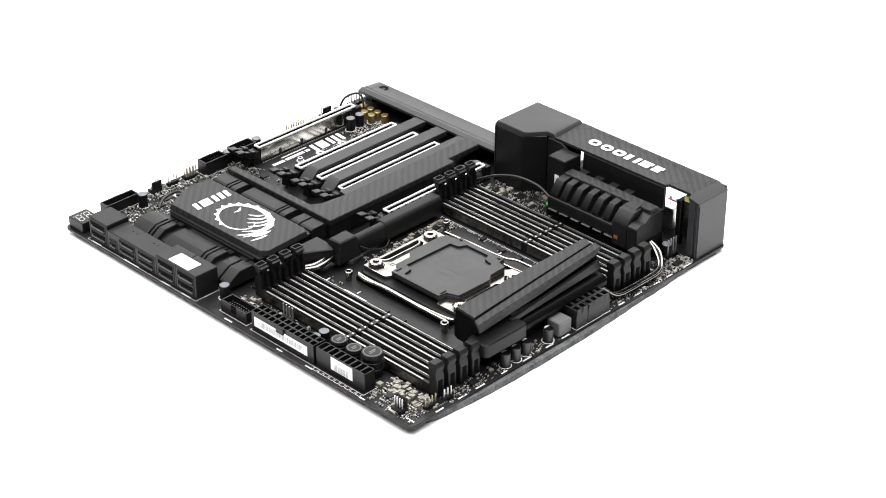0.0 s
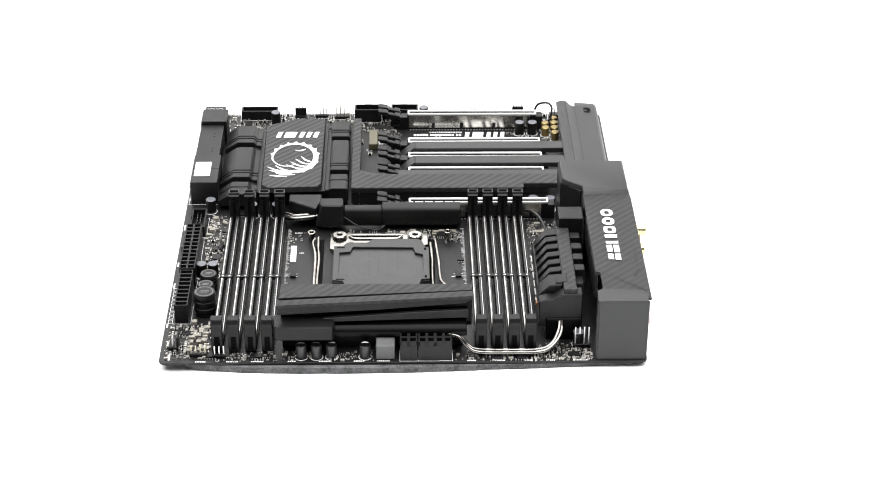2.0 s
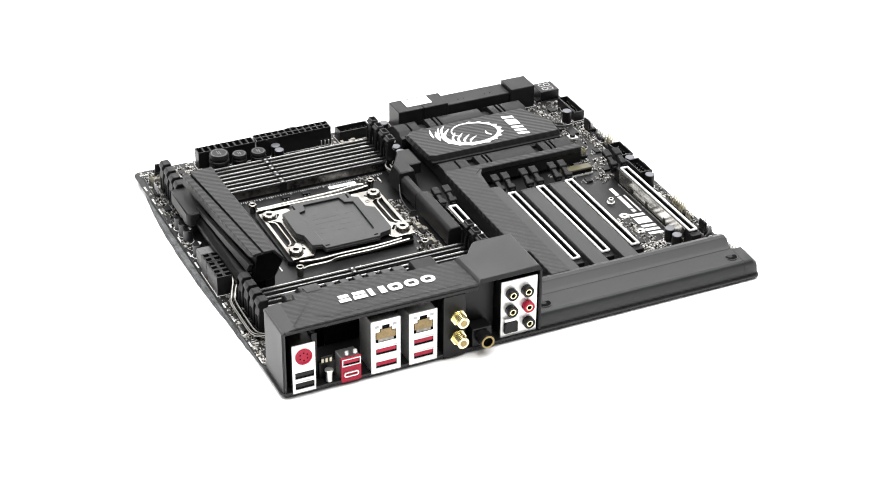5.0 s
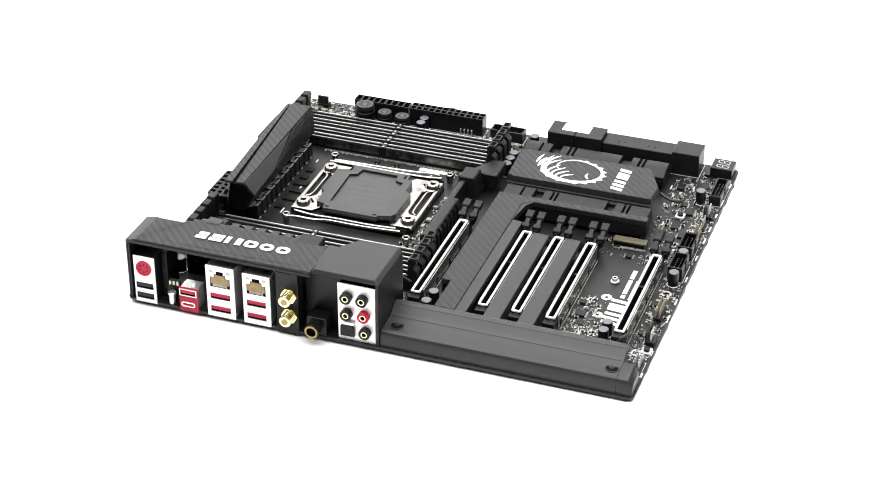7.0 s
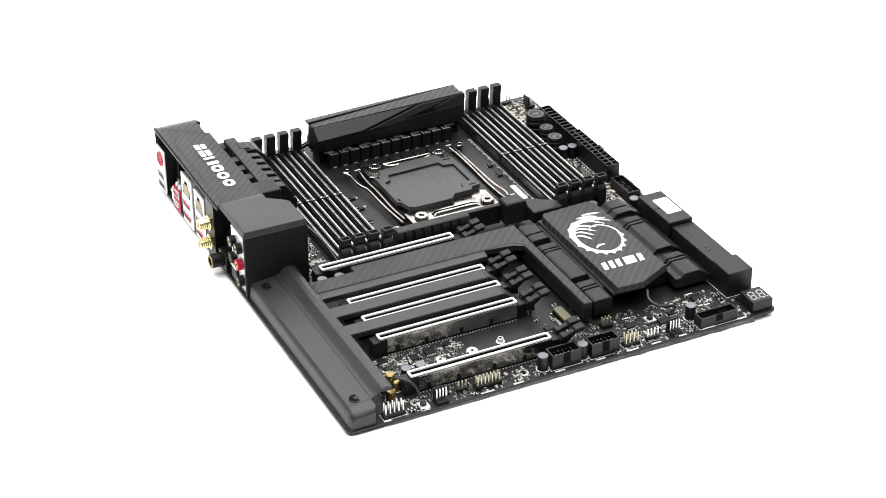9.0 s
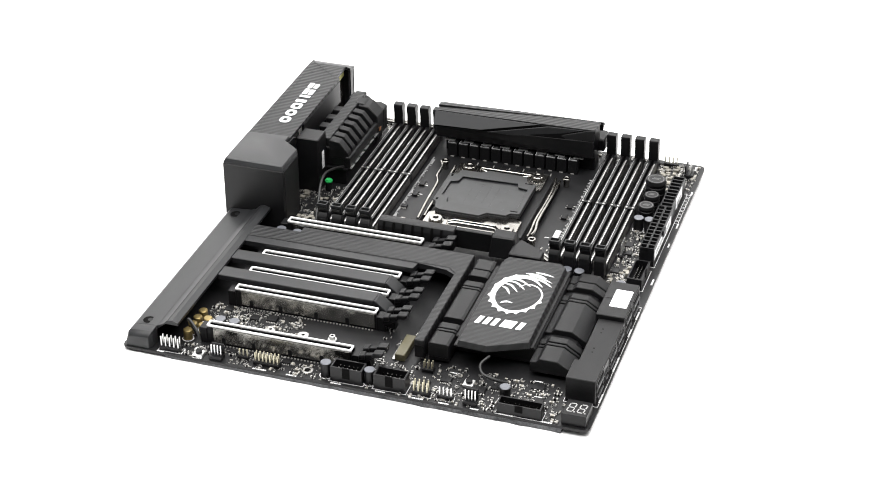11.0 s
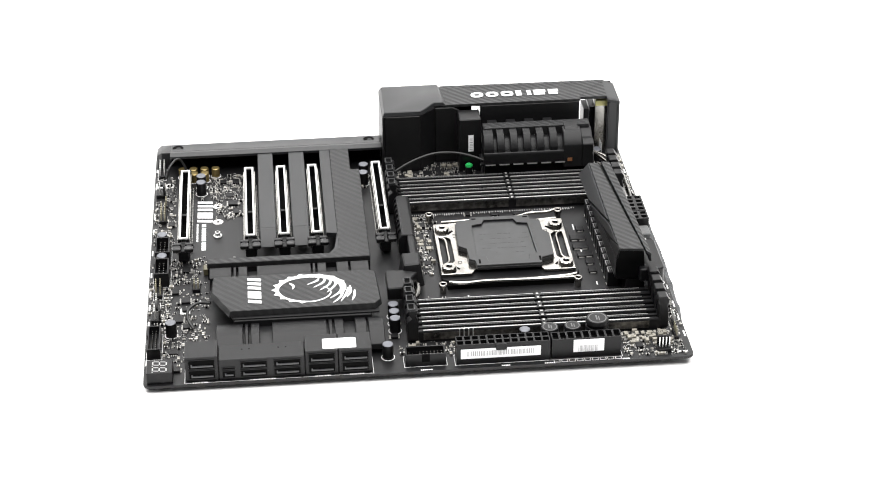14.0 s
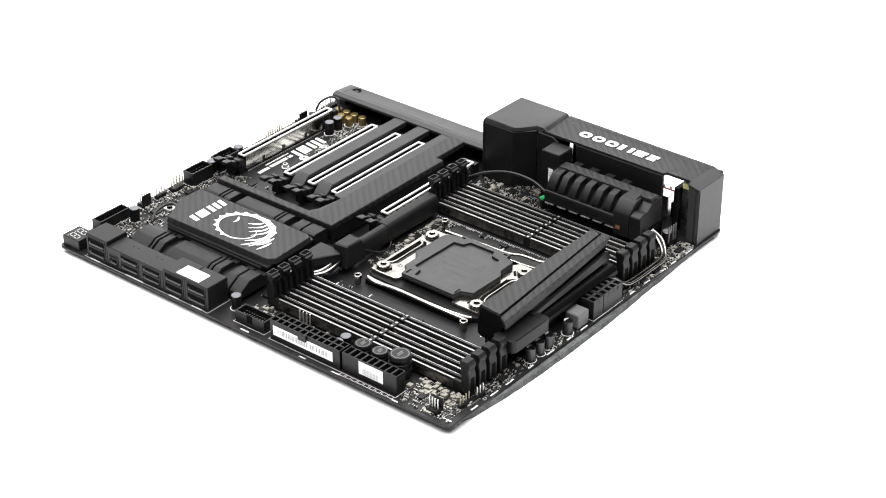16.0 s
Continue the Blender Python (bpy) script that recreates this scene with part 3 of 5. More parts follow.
# ---- ribbed cooler beside the port cover ----
def side_cooler():
    bm = B()
    prism(bm, [(57.0, 12.5), (57.0, 19.0), (51.0, 25.4), (34, 27.0), (34, 12.5)], 211.5, 266, "y")
    c = part("side_cooler", bm, PLASTIC, board, "black ribbed cooler beside the port cover", bev=0.5)
    prof = [(58.8, 18.5), (58.8, 22.6), (53.0, 30.0), (46, 31.0), (46, 18.5)]
    for k in range(6):
        y = 211.4 + k * 8.5
        bm = B()
        prism(bm, prof, y, y + (6.4 if k == 0 else 4.9), "y")
        part("rib", bm, PLASTIC, c, bev=0.3)
    bm = B()
    prism(bm, [(60.2, 8.0), (60.4, 24.0), (54.0, 30.6), (47.0, 31.2), (47.0, 8.0)], 262.6, 274.5, "y")
    cap = part("end_cap", bm, MATT, c, bev=0.5)
    bm = B()
    prism(bm, [(60.2, 8.0), (60.4, 24.2), (56.0, 26.0), (52.0, 25.4), (47.0, 29.2), (36.0, 29.6), (36.0, 8.0)], 274.5, 282.0, "y")
    part("cap_step", bm, MATT, cap, bev=0.5)
    bm = B()
    prism(bm, [(54.0, 28.6), (50.0, 31.8), (44.0, 32.4), (44.0, 28.0)], 264.0, 273.0, "y")
    part("cap_ridge", bm, MATT, cap, bev=0.4)
    bm = B()
    box(bm, 39, 46.5, 212, 281, 24, 32)
    part("spine", bm, CARBON_B, c, "carbon-patterned spine", bev=0.4)
    for k in range(4):
        bm = B()
        box(bm, 33, 39, 216 + k * 12, 222 + k * 12, 20, 31)
        part("back_rib", bm, PLASTIC, c, bev=0.3)
    bm = B()
    box(bm, 36, 58.6, 209.5, 266, 11.6, 12.5)
    part("lower_lip", bm, MATT, c)
    bm = B()
    prism(bm, [(57, 12.5), (60.0, 12.5), (60.3, 19.2), (59.4, 20.4), (57, 20.4)], 211, 263, "y")
    part("front_beam", bm, PLASTIC, c, bev=0.3)
    for k in range(6):
        bm = B()
        box(bm, 58.6, 60.6, 212 + k * 9, 218.5 + k * 9, 11.9, 12.4)
        part("lip_edge", bm, TIN, c, "bare metal edge of the lip")
    # dark block added under the lip so the gap there stays black
    bm = B()
    box(bm, 36, 57, 212, 266, 0, 11.6)
    part("contact_base", bm, PLASTIC, c)
    bm = B()
    box(bm, 60.4, 60.9, 265, 268, 12.8, 15.0)
    part("pipe_end", bm, COPPER, c, "bare copper pipe end")
    bm = B()
    box(bm, 36, 56, 266, 283, 0, 14)
    part("tail", bm, BLACK, c, bev=0.5)
    bm = B()
    box(bm, 30, 44.5, 196.8, 210.8, 0, 37.6)
    tower = part("tower", bm, PLASTIC, board, "upright black block with a small white sticker", bev=0.5)
    bm = B()
    box(bm, 44.5, 44.64, 202.6, 206.0, 14.6, 26.4)
    st = part("sticker", bm, PAPER, tower, "white barcode sticker")
    bm = B()
    for k in range(7):
        box(bm, 44.64, 44.7, 203.4, 205.4, 16 + k * 1.25, 16 + k * 1.25 + (0.3 if k % 2 else 0.5))
    part("barcode", bm, GREY_INK, st)
    bm = B()
    tube(bm, curve([(60, 150, 8), (57, 163, 15), (53, 178, 18.5), (50.5, 192, 17.5), (52, 203, 15.5), (56, 213, 13)], 7), 0.9, 8)
    part("sensor_wire", bm, RUBBER, tower, sharp=70, label="thin black wire")
    bm = B()
    cyl(bm, 48.4, 202.6, 2.4, 5.4, 7.6, 18)
    part("green_cap", bm, GREEN, tower, "small round bright green cap", bev=0.6, segments=2)
    bm = B()
    cyl(bm, 48.4, 202.6, 2.3, 0, 5.6, 14)
    part("green_cap_stem", bm, PLASTIC, tower)


side_cooler()


# ---- memory slots ----
def memory_slot():
    bm = B()
    prof = [(-3.3, 0), (-3.3, 6.6), (-2.9, 7.2), (-1.0, 7.2), (-0.75, 6.4), (-0.75, 2.5), (0.75, 2.5), (0.75, 6.4), (1.0, 7.2), (2.9, 7.2), (3.3, 6.6), (3.3, 0)]
    prism(bm, prof, 153, 290, "y")
    s = part("memory_slot", bm, PLASTIC, board, "black memory slot with bright metal edges", at=(212, 0, 0))
    for x, w, mat in ((-2.55, 0.26, TIN), (1.9, 0.6, RAIL)):
        for a, b in ((156, 222.6), (227.0, 284.5)):
            bm = B()
            box(bm, x, x + w, a, b, 7.2, 7.5)
            part("edge_rail", bm, mat, s, "bright metal rail")
    bm = B()
    for a, b in ((157, 222), (228, 284)):
        for k in range(int((b - a) / 1.7)):
            for x in (-1.75, 1.15):
                box(bm, x, x + 0.45, a + 1.7 * k, a + 1.7 * k + 0.8, 7.2, 7.26)
    part("contact_strip", bm, DIM_INK, s, kind="stuff")
    for x in (-3.44, 3.3):
        for a, b in ((156, 222.4), (227.2, 284.5)):
            bm = B()
            box(bm, x, x + 0.14, a, b, 1.6, 6.3)
            part("side_shield", bm, MIRROR, s, "thin polished steel side")
    bm = B()
    box(bm, -3.4, 3.4, 223.4, 226.0, 5.5, 7.5)
    part("key_bridge", bm, PLASTIC, s)
    for x in (-2.6, 1.4):
        bm = B()
        box(bm, x, x + 1.2, 224.1, 225.4, 7.5, 7.7)
        part("key_mark", bm, RAIL, s)
    # latches: one long end with a curled tip, one plain end
    bm = B()
    prism(bm, [(153.2, 1), (153.2, 13), (151.6, 17.5), (153.2, 20.5), (151.0, 21.6), (147.4, 20.4), (148.0, 18), (149.6, 15.5), (147.0, 13), (147.0, 1)], -3.1, 3.1, "x")
    l1 = part("latch", bm, PLASTIC, s, "black latch with a curled thumb tip", bev=0.3)
    bm = B()
    box(bm, -0.8, 0.8, 153.2, 153.5, 9, 18)
    part("latch_groove", bm, HOLE_SHADE, l1)
    bm = B()
    ring(bm, [(-3.2, 147.2), (3.2, 147.2), (3.2, 151.6), (-3.2, 151.6)], [(-2.5, 147.9), (2.5, 147.9), (2.5, 150.9), (-2.5, 150.9)], 20.6, 22.4)
    part("thumb_rim", bm, COVER, l1, bev=0.12)
    bm = B()
    box(bm, -2.5, 2.5, 147.9, 150.9, 20.9, 21.5)
    part("thumb_hollow", bm, HOLE_SHADE, l1)
    bm = B()
    prism(bm, [(289.8, 1), (289.8, 15), (288.8, 19), (289.2, 21.4), (294, 21.4), (295.6, 19), (294.6, 15.5), (295.4, 12), (295.4, 1)], -3.1, 3.1, "x")
    l2 = part("latch", bm, PLASTIC, s, "black latch with a curled thumb tip", bev=0.3)
    bm = B()
    box(bm, -1.5, 1.5, 295.4, 295.6, 2.5, 11)
    part("latch_recess", bm, HOLE_SHADE, l2)
    return s


slot = memory_slot()
for x in (221.3, 230.6, 239.9, 65.3, 74.5, 83.7, 92.9):
    again(slot, x, 0)


# ---- expansion slots ----
def expansion_slot():
    """A long slot with a steel shield, a white rim and a latch, its length along x."""
    bm = B()
    box(bm, 46, 132.6, -3.2, -1.55, 0, 10.6)
    box(bm, 46, 132.6, 1.55, 3.2, 0, 10.6)
    box(bm, 46, 132.6, -1.55, 1.55, 0, 2)
    box(bm, 98, 100, -1.55, 1.55, 2, 9)
    box(bm, 41.5, 46, -3.5, 3.5, 0, 9.8)
    box(bm, 132.6, 138, -3.3, 3.3, 0, 9.2)
    s = part("expansion_slot", bm, PLASTIC, board, "black expansion slot with a white rim and steel shield", bev=0.2, at=(0, 142, 0))
    bm = B()
    ring(bm, rounded(45.6, 132.3, -2.85, 2.85, 0.5, 1), rounded(46.7, 131.2, -1.75, 1.75, 0.3, 1), 10.6, 11.7)
    part("white_rim", bm, WHITE, s, "white rim", bev=0.15)
    # black sheet on the slot floor, painting the shade of the gap
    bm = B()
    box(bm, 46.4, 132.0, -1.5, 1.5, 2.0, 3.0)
    part("slot_gap_shade", bm, HOLE_SHADE, s)
    for y0, y1 in ((-3.62, -3.25), (3.25, 3.62)):
        bm = B()
        box(bm, 50, 131.6, y0, y1, 1.6, 10.5)
        sh = part("shield", bm, STEEL, s, "polished steel shield")
        for x in (55, 73, 95, 114):
            bm = B()
            box(bm, x, x + 2.2, y0 - 0.25, y1 + 0.25, 0.8, 5.2)
            part("shield_tab", bm, PLASTIC, sh)
    bm = B()
    for k in range(42):
        for y in (-4.6, 4.0):
            box(bm, 50 + k * 1.95, 50.9 + k * 1.95, y, y + 0.6, 0, 0.6)
    part("solder_row", bm, SOLDER, s, kind="stuff")
    # latch at the far end
    bm = B()
    prism(bm, [(136, 4), (136, 8.5), (140, 9.4), (143, 8.4), (144, 2)], -3.0, 3.0, "y")
    for y in (-3.6, 3.6):
        prism(bm, [(137, 6.0), (137, 9.8), (141.5, 12.0), (147, 13.4), (147, 11.2), (142, 7.2)], y - 1.6, y + 1.6, "y")
        prism(bm, [(145.4, 11.6), (145.4, 13.4), (146.4, 14.4), (152.0, 15.2), (151.8, 14.0), (151.0, 12.2)], y - 2.5, y + 2.5, "y")
        prism(bm, [(137.6, 8.6), (137.6, 11.6), (141.0, 12.4), (141.4, 9.4)], y - 2.5, y + 2.5, "y")
    part("latch", bm, PLASTIC, s, "black two-horned slot latch", bev=0.4)
    return s


xslot = expansion_slot()
for y in (101.1, 81.1, 60.8, 20.5):
    again(xslot, 0, y)


# ---- processor socket ----
def socket():
    bm = B()
    prism(bm, [(121, 176), (124, 172), (181, 172), (184, 176), (184, 250), (181, 254), (124, 254), (121, 250)], 0, 3.4)
    s = part("processor_socket", bm, PLASTIC, board, "processor socket with a nickel clamp and a black dust cap", bev=0.3)
    # black strips added under the levers to darken the board there
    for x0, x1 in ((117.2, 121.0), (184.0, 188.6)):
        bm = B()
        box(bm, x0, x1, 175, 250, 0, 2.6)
        part("lever_shade", bm, HOLE_SHADE, s)
    # nickel clamp plates either side of the cap
    for sgn in (0, 1):
        def my(y):
            return y if not sgn else 2 * 212.2 - y
        bm = B()
        outl = [(121, 172.2), (180.2, 172.2), (180.2, 190.5), (176, 193), (172, 200), (133, 200), (129, 191), (121, 186)]
        hole = [(136.2, 174.4), (169.0, 174.4), (169.0, 178.6), (165.6, 181.4), (139.6, 181.4), (136.2, 178.6)]
        plate_with_hole(bm, [(x, my(y)) for x, y in outl], [(x, my(y)) for x, y in hole], 3.6, 5.6)
        pl = part("clamp_plate", bm, CHROME, s, "bright nickel clamp plate", bev=0.25)
        bm = B()
        tube(bm, curve([(136.5, my(175.2), 5.2), (140.2, my(178.2), 5.2), (152, my(178.4), 5.2), (165.0, my(178.2), 5.2), (168.7, my(175.2), 5.2)], 5), 0.8, 10)
        part("spring_rod", bm, CHROME, pl, sharp=70)
        for x, w in ((134.0, 2.2), (137.4, 1.2), (166.2, 2.6)):
            bm = B()
            ring(bm, [(x, my(183.2)), (x + w, my(183.2)), (x + w, my(185.6)), (x, my(185.6))], [(x + 0.35, my(183.55)), (x + w - 0.35, my(183.55)), (x + w - 0.35, my(185.25)), (x + 0.35, my(185.25))], 5.6, 5.66)
            part("plate_mark", bm, MATT, pl)
        for x, x1 in ((134.6, 130.4), (170.4, 174.6)):
            bm = B()
            prism(bm, [(x, my(180.6)), (x1, my(184.0)), (x1 + (1.4 if x1 > x else -1.4), my(183.0)), (x + (1.0 if x1 > x else -1.0), my(179.4))], 5.6, 5.64)
            part("plate_recess", bm, HOLE_SHADE, pl)
        for x in (128.7, 174.5):
            y = my(177.2)
            bm = B()
            cyl(bm, x, y, 4.9, 5.6, 5.9, 28)
            w = part("screw_washer", bm, PIPE, s, "nickel washer under the screw")
            bm = B()
            teeth = [(x + (4.2 if i % 4 < 2 else 3.85) * math.cos(math.pi * i / 24), y + (4.2 if i % 4 < 2 else 3.85) * math.sin(math.pi * i / 24)) for i in range(48)]
            ring(bm, teeth, circle(x, y, 1.7, 48), 5.9, 7.7)
            sc = part("screw_head", bm, CHROME, w, "star-drive screw head", bev=0.25)
            bm = B()
            star = [(x + (1.75 if i % 2 else 1.1) * math.cos(math.pi * i / 6), y + (1.75 if i % 2 else 1.1) * math.sin(math.pi * i / 6)) for i in range(12)]
            prism(bm, star, 6.0, 7.2)
            part("star_recess", bm, HOLE_SHADE, w)
    # dust cap: a notched plate with a raised rim and a recessed middle
    bm = B()
    o = [(122, 195.5), (124.5, 194.5), (126.5, 187), (130, 185.2), (156.5, 184.8), (160.5, 189.5), (173, 189.6), (175, 193), (181, 193.6), (181, 232.4), (175, 233), (172, 240.6), (146, 241.2), (141.5, 237.8), (128.5, 237.4), (127, 231.6), (122, 231)]
    o = [(120.6 + (x - 122) * 0.966, y) for x, y in o]
    prism(bm, o, 5.6, 7.6)
    cap = part("dust_cap", bm, CAP, s, "black plastic dust cap", bev=0.2)
    bm = B()
    well = [(125.8, 203.5), (125.8, 221.4), (130.6, 223.2), (131.8, 229.6), (169.0, 230.6), (170.6, 226.0), (177.4, 224.8), (177.4, 201.0), (170.6, 200.0), (169.0, 194.6), (131.8, 195.4), (130.6, 201.6)]
    well = [(120.6 + (x - 122) * 0.966, y) for x, y in well]
    plate_with_hole(bm, o, well, 7.6, 9.1)
    part("cap_rim", bm, CAP, cap, "raised rim of the dust cap", bev=0.15)
    bm = B()
    prism(bm, [(149.6 + (x - 149.6) * 0.99, 212.5 + (y - 212.5) * 0.99) for x, y in well], 7.6, 7.75)
    inn = part("cap_centre", bm, CAP_IN, cap, "satin black cap centre")
    # faint moulded marks that cannot be read
    bm = B()
    rnd = random.Random(4)
    for row in range(5):
        x = 139 + row * 5.6
        y = 199.0
        while y < 226:
            w = rnd.uniform(1.0, 3.6)
            if rnd.random() < 0.7:
                box(bm, x, x + 0.9, y, y + w, 7.75, 7.79)
            y += w + 0.7
    part("moulded_mark", bm, CAP, inn)
    for x0, x1, y0, y1 in ((122.2, 123.6, 196.0, 198.6), (122.2, 123.6, 227.6, 230.4), (171.0, 175.8, 195.0, 196.2), (170.4, 175.4, 231.2, 232.4)):
        bm = B()
        box(bm, x0, x1, y0, y1, 9.1, 9.15)
        part("cap_notch", bm, HOLE_SHADE, cap)
    # levers
    rods = [
        [(187.5, 176, 4.5), (187.3, 186, 3.5), (186.5, 200, 3.6), (186.8, 225, 3.6), (186.2, 244, 4), (185, 252, 4.5)],
        [(189.5, 178, 5), (190.5, 184, 5), (188.7, 198, 4.8), (188.6, 226, 4.2), (188.2, 250, 4.0)],
        [(118.6, 249, 4.5), (118.4, 236, 3.5), (119, 222, 3.6), (118.8, 198, 3.6), (119.6, 182, 4)],
        [(116.6, 178, 4.2), (114.9, 202, 4.0), (114.2, 224, 4.4), (111.4, 233, 4.8), (111.0, 245, 5.0), (108.6, 250.5, 5.4)]]
    for r in rods:
        bm = B()
        tube(bm, curve(r, 6), 0.95, 10)
        part("lever", bm, CHROME, s, sharp=70, label="bright bent wire lever")
    for x, y in ((192.2, 251.7), (111.0, 251.4), (191.8, 172), (108.8, 171.2)):
        bm = B()
        ring(bm, circle(0, 0, 2.5, 20), circle(0, 0, 1.4, 20), 4.2, 6.4)
        cyl(bm, 0, 0, 1.9, 0, 4.2, 16)
        p = part("cooler_post", bm, CHROME, board, "round threaded metal post", bev=0.2, at=(x, y, 0))
        bm = B()
        cyl(bm, 0, 0, 1.4, 4.2, 4.6, 14)
        part("post_hole", bm, HOLE_SHADE, p)


socket()


# ---- chokes, cans and inductors ----
bm = B()
box(bm, -3.2, 3.2, -3.2, 3.2, 0, 10.0)
choke = part("power_choke", bm, MATT, board, "square black power choke", bev=0.35, at=(110.0, 271.9, 0))
bm = B()
box(bm, -1.2, 1.2, -3.4, -3.2, 0, 0.6)
part("choke_lead", bm, SOLDER, choke)
bm = B()
box(bm, -1.8, 1.2, -1.6, -1.2, 10.0, 10.03)
box(bm, -1.8, 0.6, -0.6, -0.2, 10.0, 10.03)
part("choke_mark", bm, DIM_INK, choke)
# highlight along two top edges, painted as pale grey strips
bm = B()
box(bm, -2.9, -2.5, -2.9, 2.6, 10.0, 10.04)
box(bm, -2.5, 2.7, -2.9, -2.5, 10.0, 10.04)
part("choke_edge_glint", bm, GREY_INK, choke)
for k in range(1, 12):
    again(choke, 110.0 + k * 7.42, 271.9)


# low black power chips between the socket and the chokes
bm = B()
box(bm, -2.5, 2.5, -2.5, 2.5, 0, 1.4)
low_chip = part("power_chip", bm, PLASTIC, board, "low square black power chip", bev=0.25, at=(137.6, 257.6, 0))
bm = B()
box(bm, 2.5, 3.0, -1.6, 1.6, 0, 0.5)
part("chip_pad", bm, SOLDER, low_chip)
for x, y in ((137.6, 262.3), (147.9, 257.7), (148.3, 262.3), (157.7, 259.0), (157.5, 263.5), (166.3, 262.8), (176.1, 262.9), (126.6, 262.9)):
    again(low_chip, x, y)


def can(name, r, h, at, mat, top, label):
    bm = B()
    cyl(bm, 0, 0, r, 0.8, h - 0.3, 22)
    cyl(bm, 0, 0, r * 0.93, 0, 0.8, 22)
    c = part(name, bm, mat, board, label, bev=0.15, at=at)
    bm = B()
    cyl(bm, 0, 0, r * 0.98, h - 0.3, h, 22, r1=r * 0.86)
    part("can_top", bm, top, c)
    bm = B()
    ring(bm, circle(0, 0, r + 0.75, 24), circle(0, 0, r + 0.35, 24), 0, 0.05)
    part("printed_ring", bm, PRINT, c)
    return c


c = can("capacitor", 3.0, 8.6, (193, 299.4, 0), CAP_IN, BLACK, "black capacitor can with a marked black top")
bm = B()
prism(bm, circle(0, 0, 2.3, 16)[9:16], 8.6, 8.64)
part("top_mark", bm, GREY_INK, c)
for x, y in ((184.6, 299.4), (176.2, 299.4), (157.6, 299.4)):
    again(c, x, y)
c = can("capacitor", 3.1, 9.0, (38, 288, 0), PLASTIC, CAN_TOP, "black capacitor can with a grey top")
for x, y in ((214.5, 141), (222, 141), (229.5, 141), (48.7, 30.2), (57.2, 30.2), (121.3, 7.4), (146.6, 7.8), (221.6, 14.5),
             (255.3, 212.5), (248.6, 212.5), (54.2, 133.6), (43.6, 134.4), (256, 135)):
    again(c, x, y)
c = can("audio_capacitor", 2.6, 6.2, (33.6, 18.0, 0), GOLD_CAN, GOLD_CAN, "gold-sleeved audio capacitor")
for x, y in ((33.6, 25.0), (33.6, 32.0), (39.8, 25.4), (39.8, 32.4), (33.8, 39.2)):
    again(c, x, y)


def round_choke(at, r, h):
    bm = B()
    cyl(bm, 0, 0, r * 0.92, 0, h * 0.25, 28)
    for k in range(4):
        z = h * (0.25 + 0.15 * k)
        cyl(bm, 0, 0, r * (0.93 if k % 2 else 1.0), z, z + h * 0.15, 28)
    c = part("round_choke", bm, PLASTIC, board, "round black ribbed choke", bev=0.25, at=at)
    bm = B()
    cyl(bm, 0, 0, r, h * 0.85, h, 28, r1=r * 0.9)
    t = part("choke_cap", bm, MATT, c)
    bm = B()
    ring(bm, circle(0, 0, r * 0.78, 24), circle(0, 0, r * 0.70, 24), h, h + 0.06)
    part("choke_ring", bm, DIM_INK, t)
    bm = B()
    box(bm, -r * 0.4, r * 0.3, -0.9, -0.1, h, h + 0.06)
    box(bm, -r * 0.25, r * 0.42, 0.5, 1.1, h, h + 0.06)
    part("choke_mark", bm, DIM_INK, t)


round_choke((250.0, 253.2, 0), 6.6, 14.6)
round_choke((250.6, 239.2, 0), 5.0, 11.0)
round_choke((250.0, 226.4, 0), 5.2, 10.4)

bm = B()
box(bm, 141, 151.5, 292.6, 302.4, 0, 9.2)
c = part("square_inductor", bm, GREY_CUBE, board, "square grey moulded inductor", bev=0.5)
bm = B()
for k in range(3):
    box(bm, 142.6 + k * 2.9, 144.4 + k * 2.9, 295, 300, 9.2, 9.24)
part("inductor_mark", bm, DIM_INK, c)


# ---- power and drive connectors ----
def grid_connector(name, x0, x1, y0, y1, h, nx, ny, label, wall=0.9):
    """A box connector with square wells open to the top."""
    bm = B()
    box(bm, x0, x1, y0, y1, 0, h - 3)
    px, py = (x1 - x0) / nx, (y1 - y0) / ny
    for i in range(nx + 1):
        x = x0 + i * px
        a, b = max(x0, x - wall / 2), min(x1, x + wall / 2)
        box(bm, a, b, y0, y1, h - 3, h)
    for j in range(ny + 1):
        y = y0 + j * py
        a, b = max(y0, y - wall / 2), min(y1, y + wall / 2)
        box(bm, x0 + 0.02, x1 - 0.02, a, b, h - 2.95, h - 0.02)
    c = part(name, bm, PLASTIC, board, label)
    for i in range(nx):
        for j in range(ny):
            bm = B()
            box(bm, x0 + i * px + wall / 2, x0 + (i + 1) * px - wall / 2, y0 + j * py + wall / 2, y0 + (j + 1) * py - wall / 2, h - 3, h - 2.9)
            part("well", bm, HOLE_SHADE, c)
    return c


c = grid_connector("main_power_socket", 258.2, 267.2, 172.2, 224.2, 12.6, 2, 12, "black main power socket with a white label strip", 1.0)
bm = B()
box(bm, 267.2, 267.34, 174.5, 219.0, 3.4, 9.6)
lab = part("label_strip", bm, PAPER, c, "white label strip with a barcode")
bm = B()
rnd = random.Random(2)
y = 178.0
while y < 215:
    w = rnd.choice((0.3, 0.5, 0.8))
    box(bm, 267.34, 267.4, y, y + w, 5.0, 8.2)
    y += w + rnd.choice((0.35, 0.5))
part("barcode", bm, GREY_INK, lab)
bm = B()
box(bm, 267.2, 268.4, 194, 200, 8.6, 12.6)
part("clip_lug", bm, PLASTIC, c, bev=0.2)
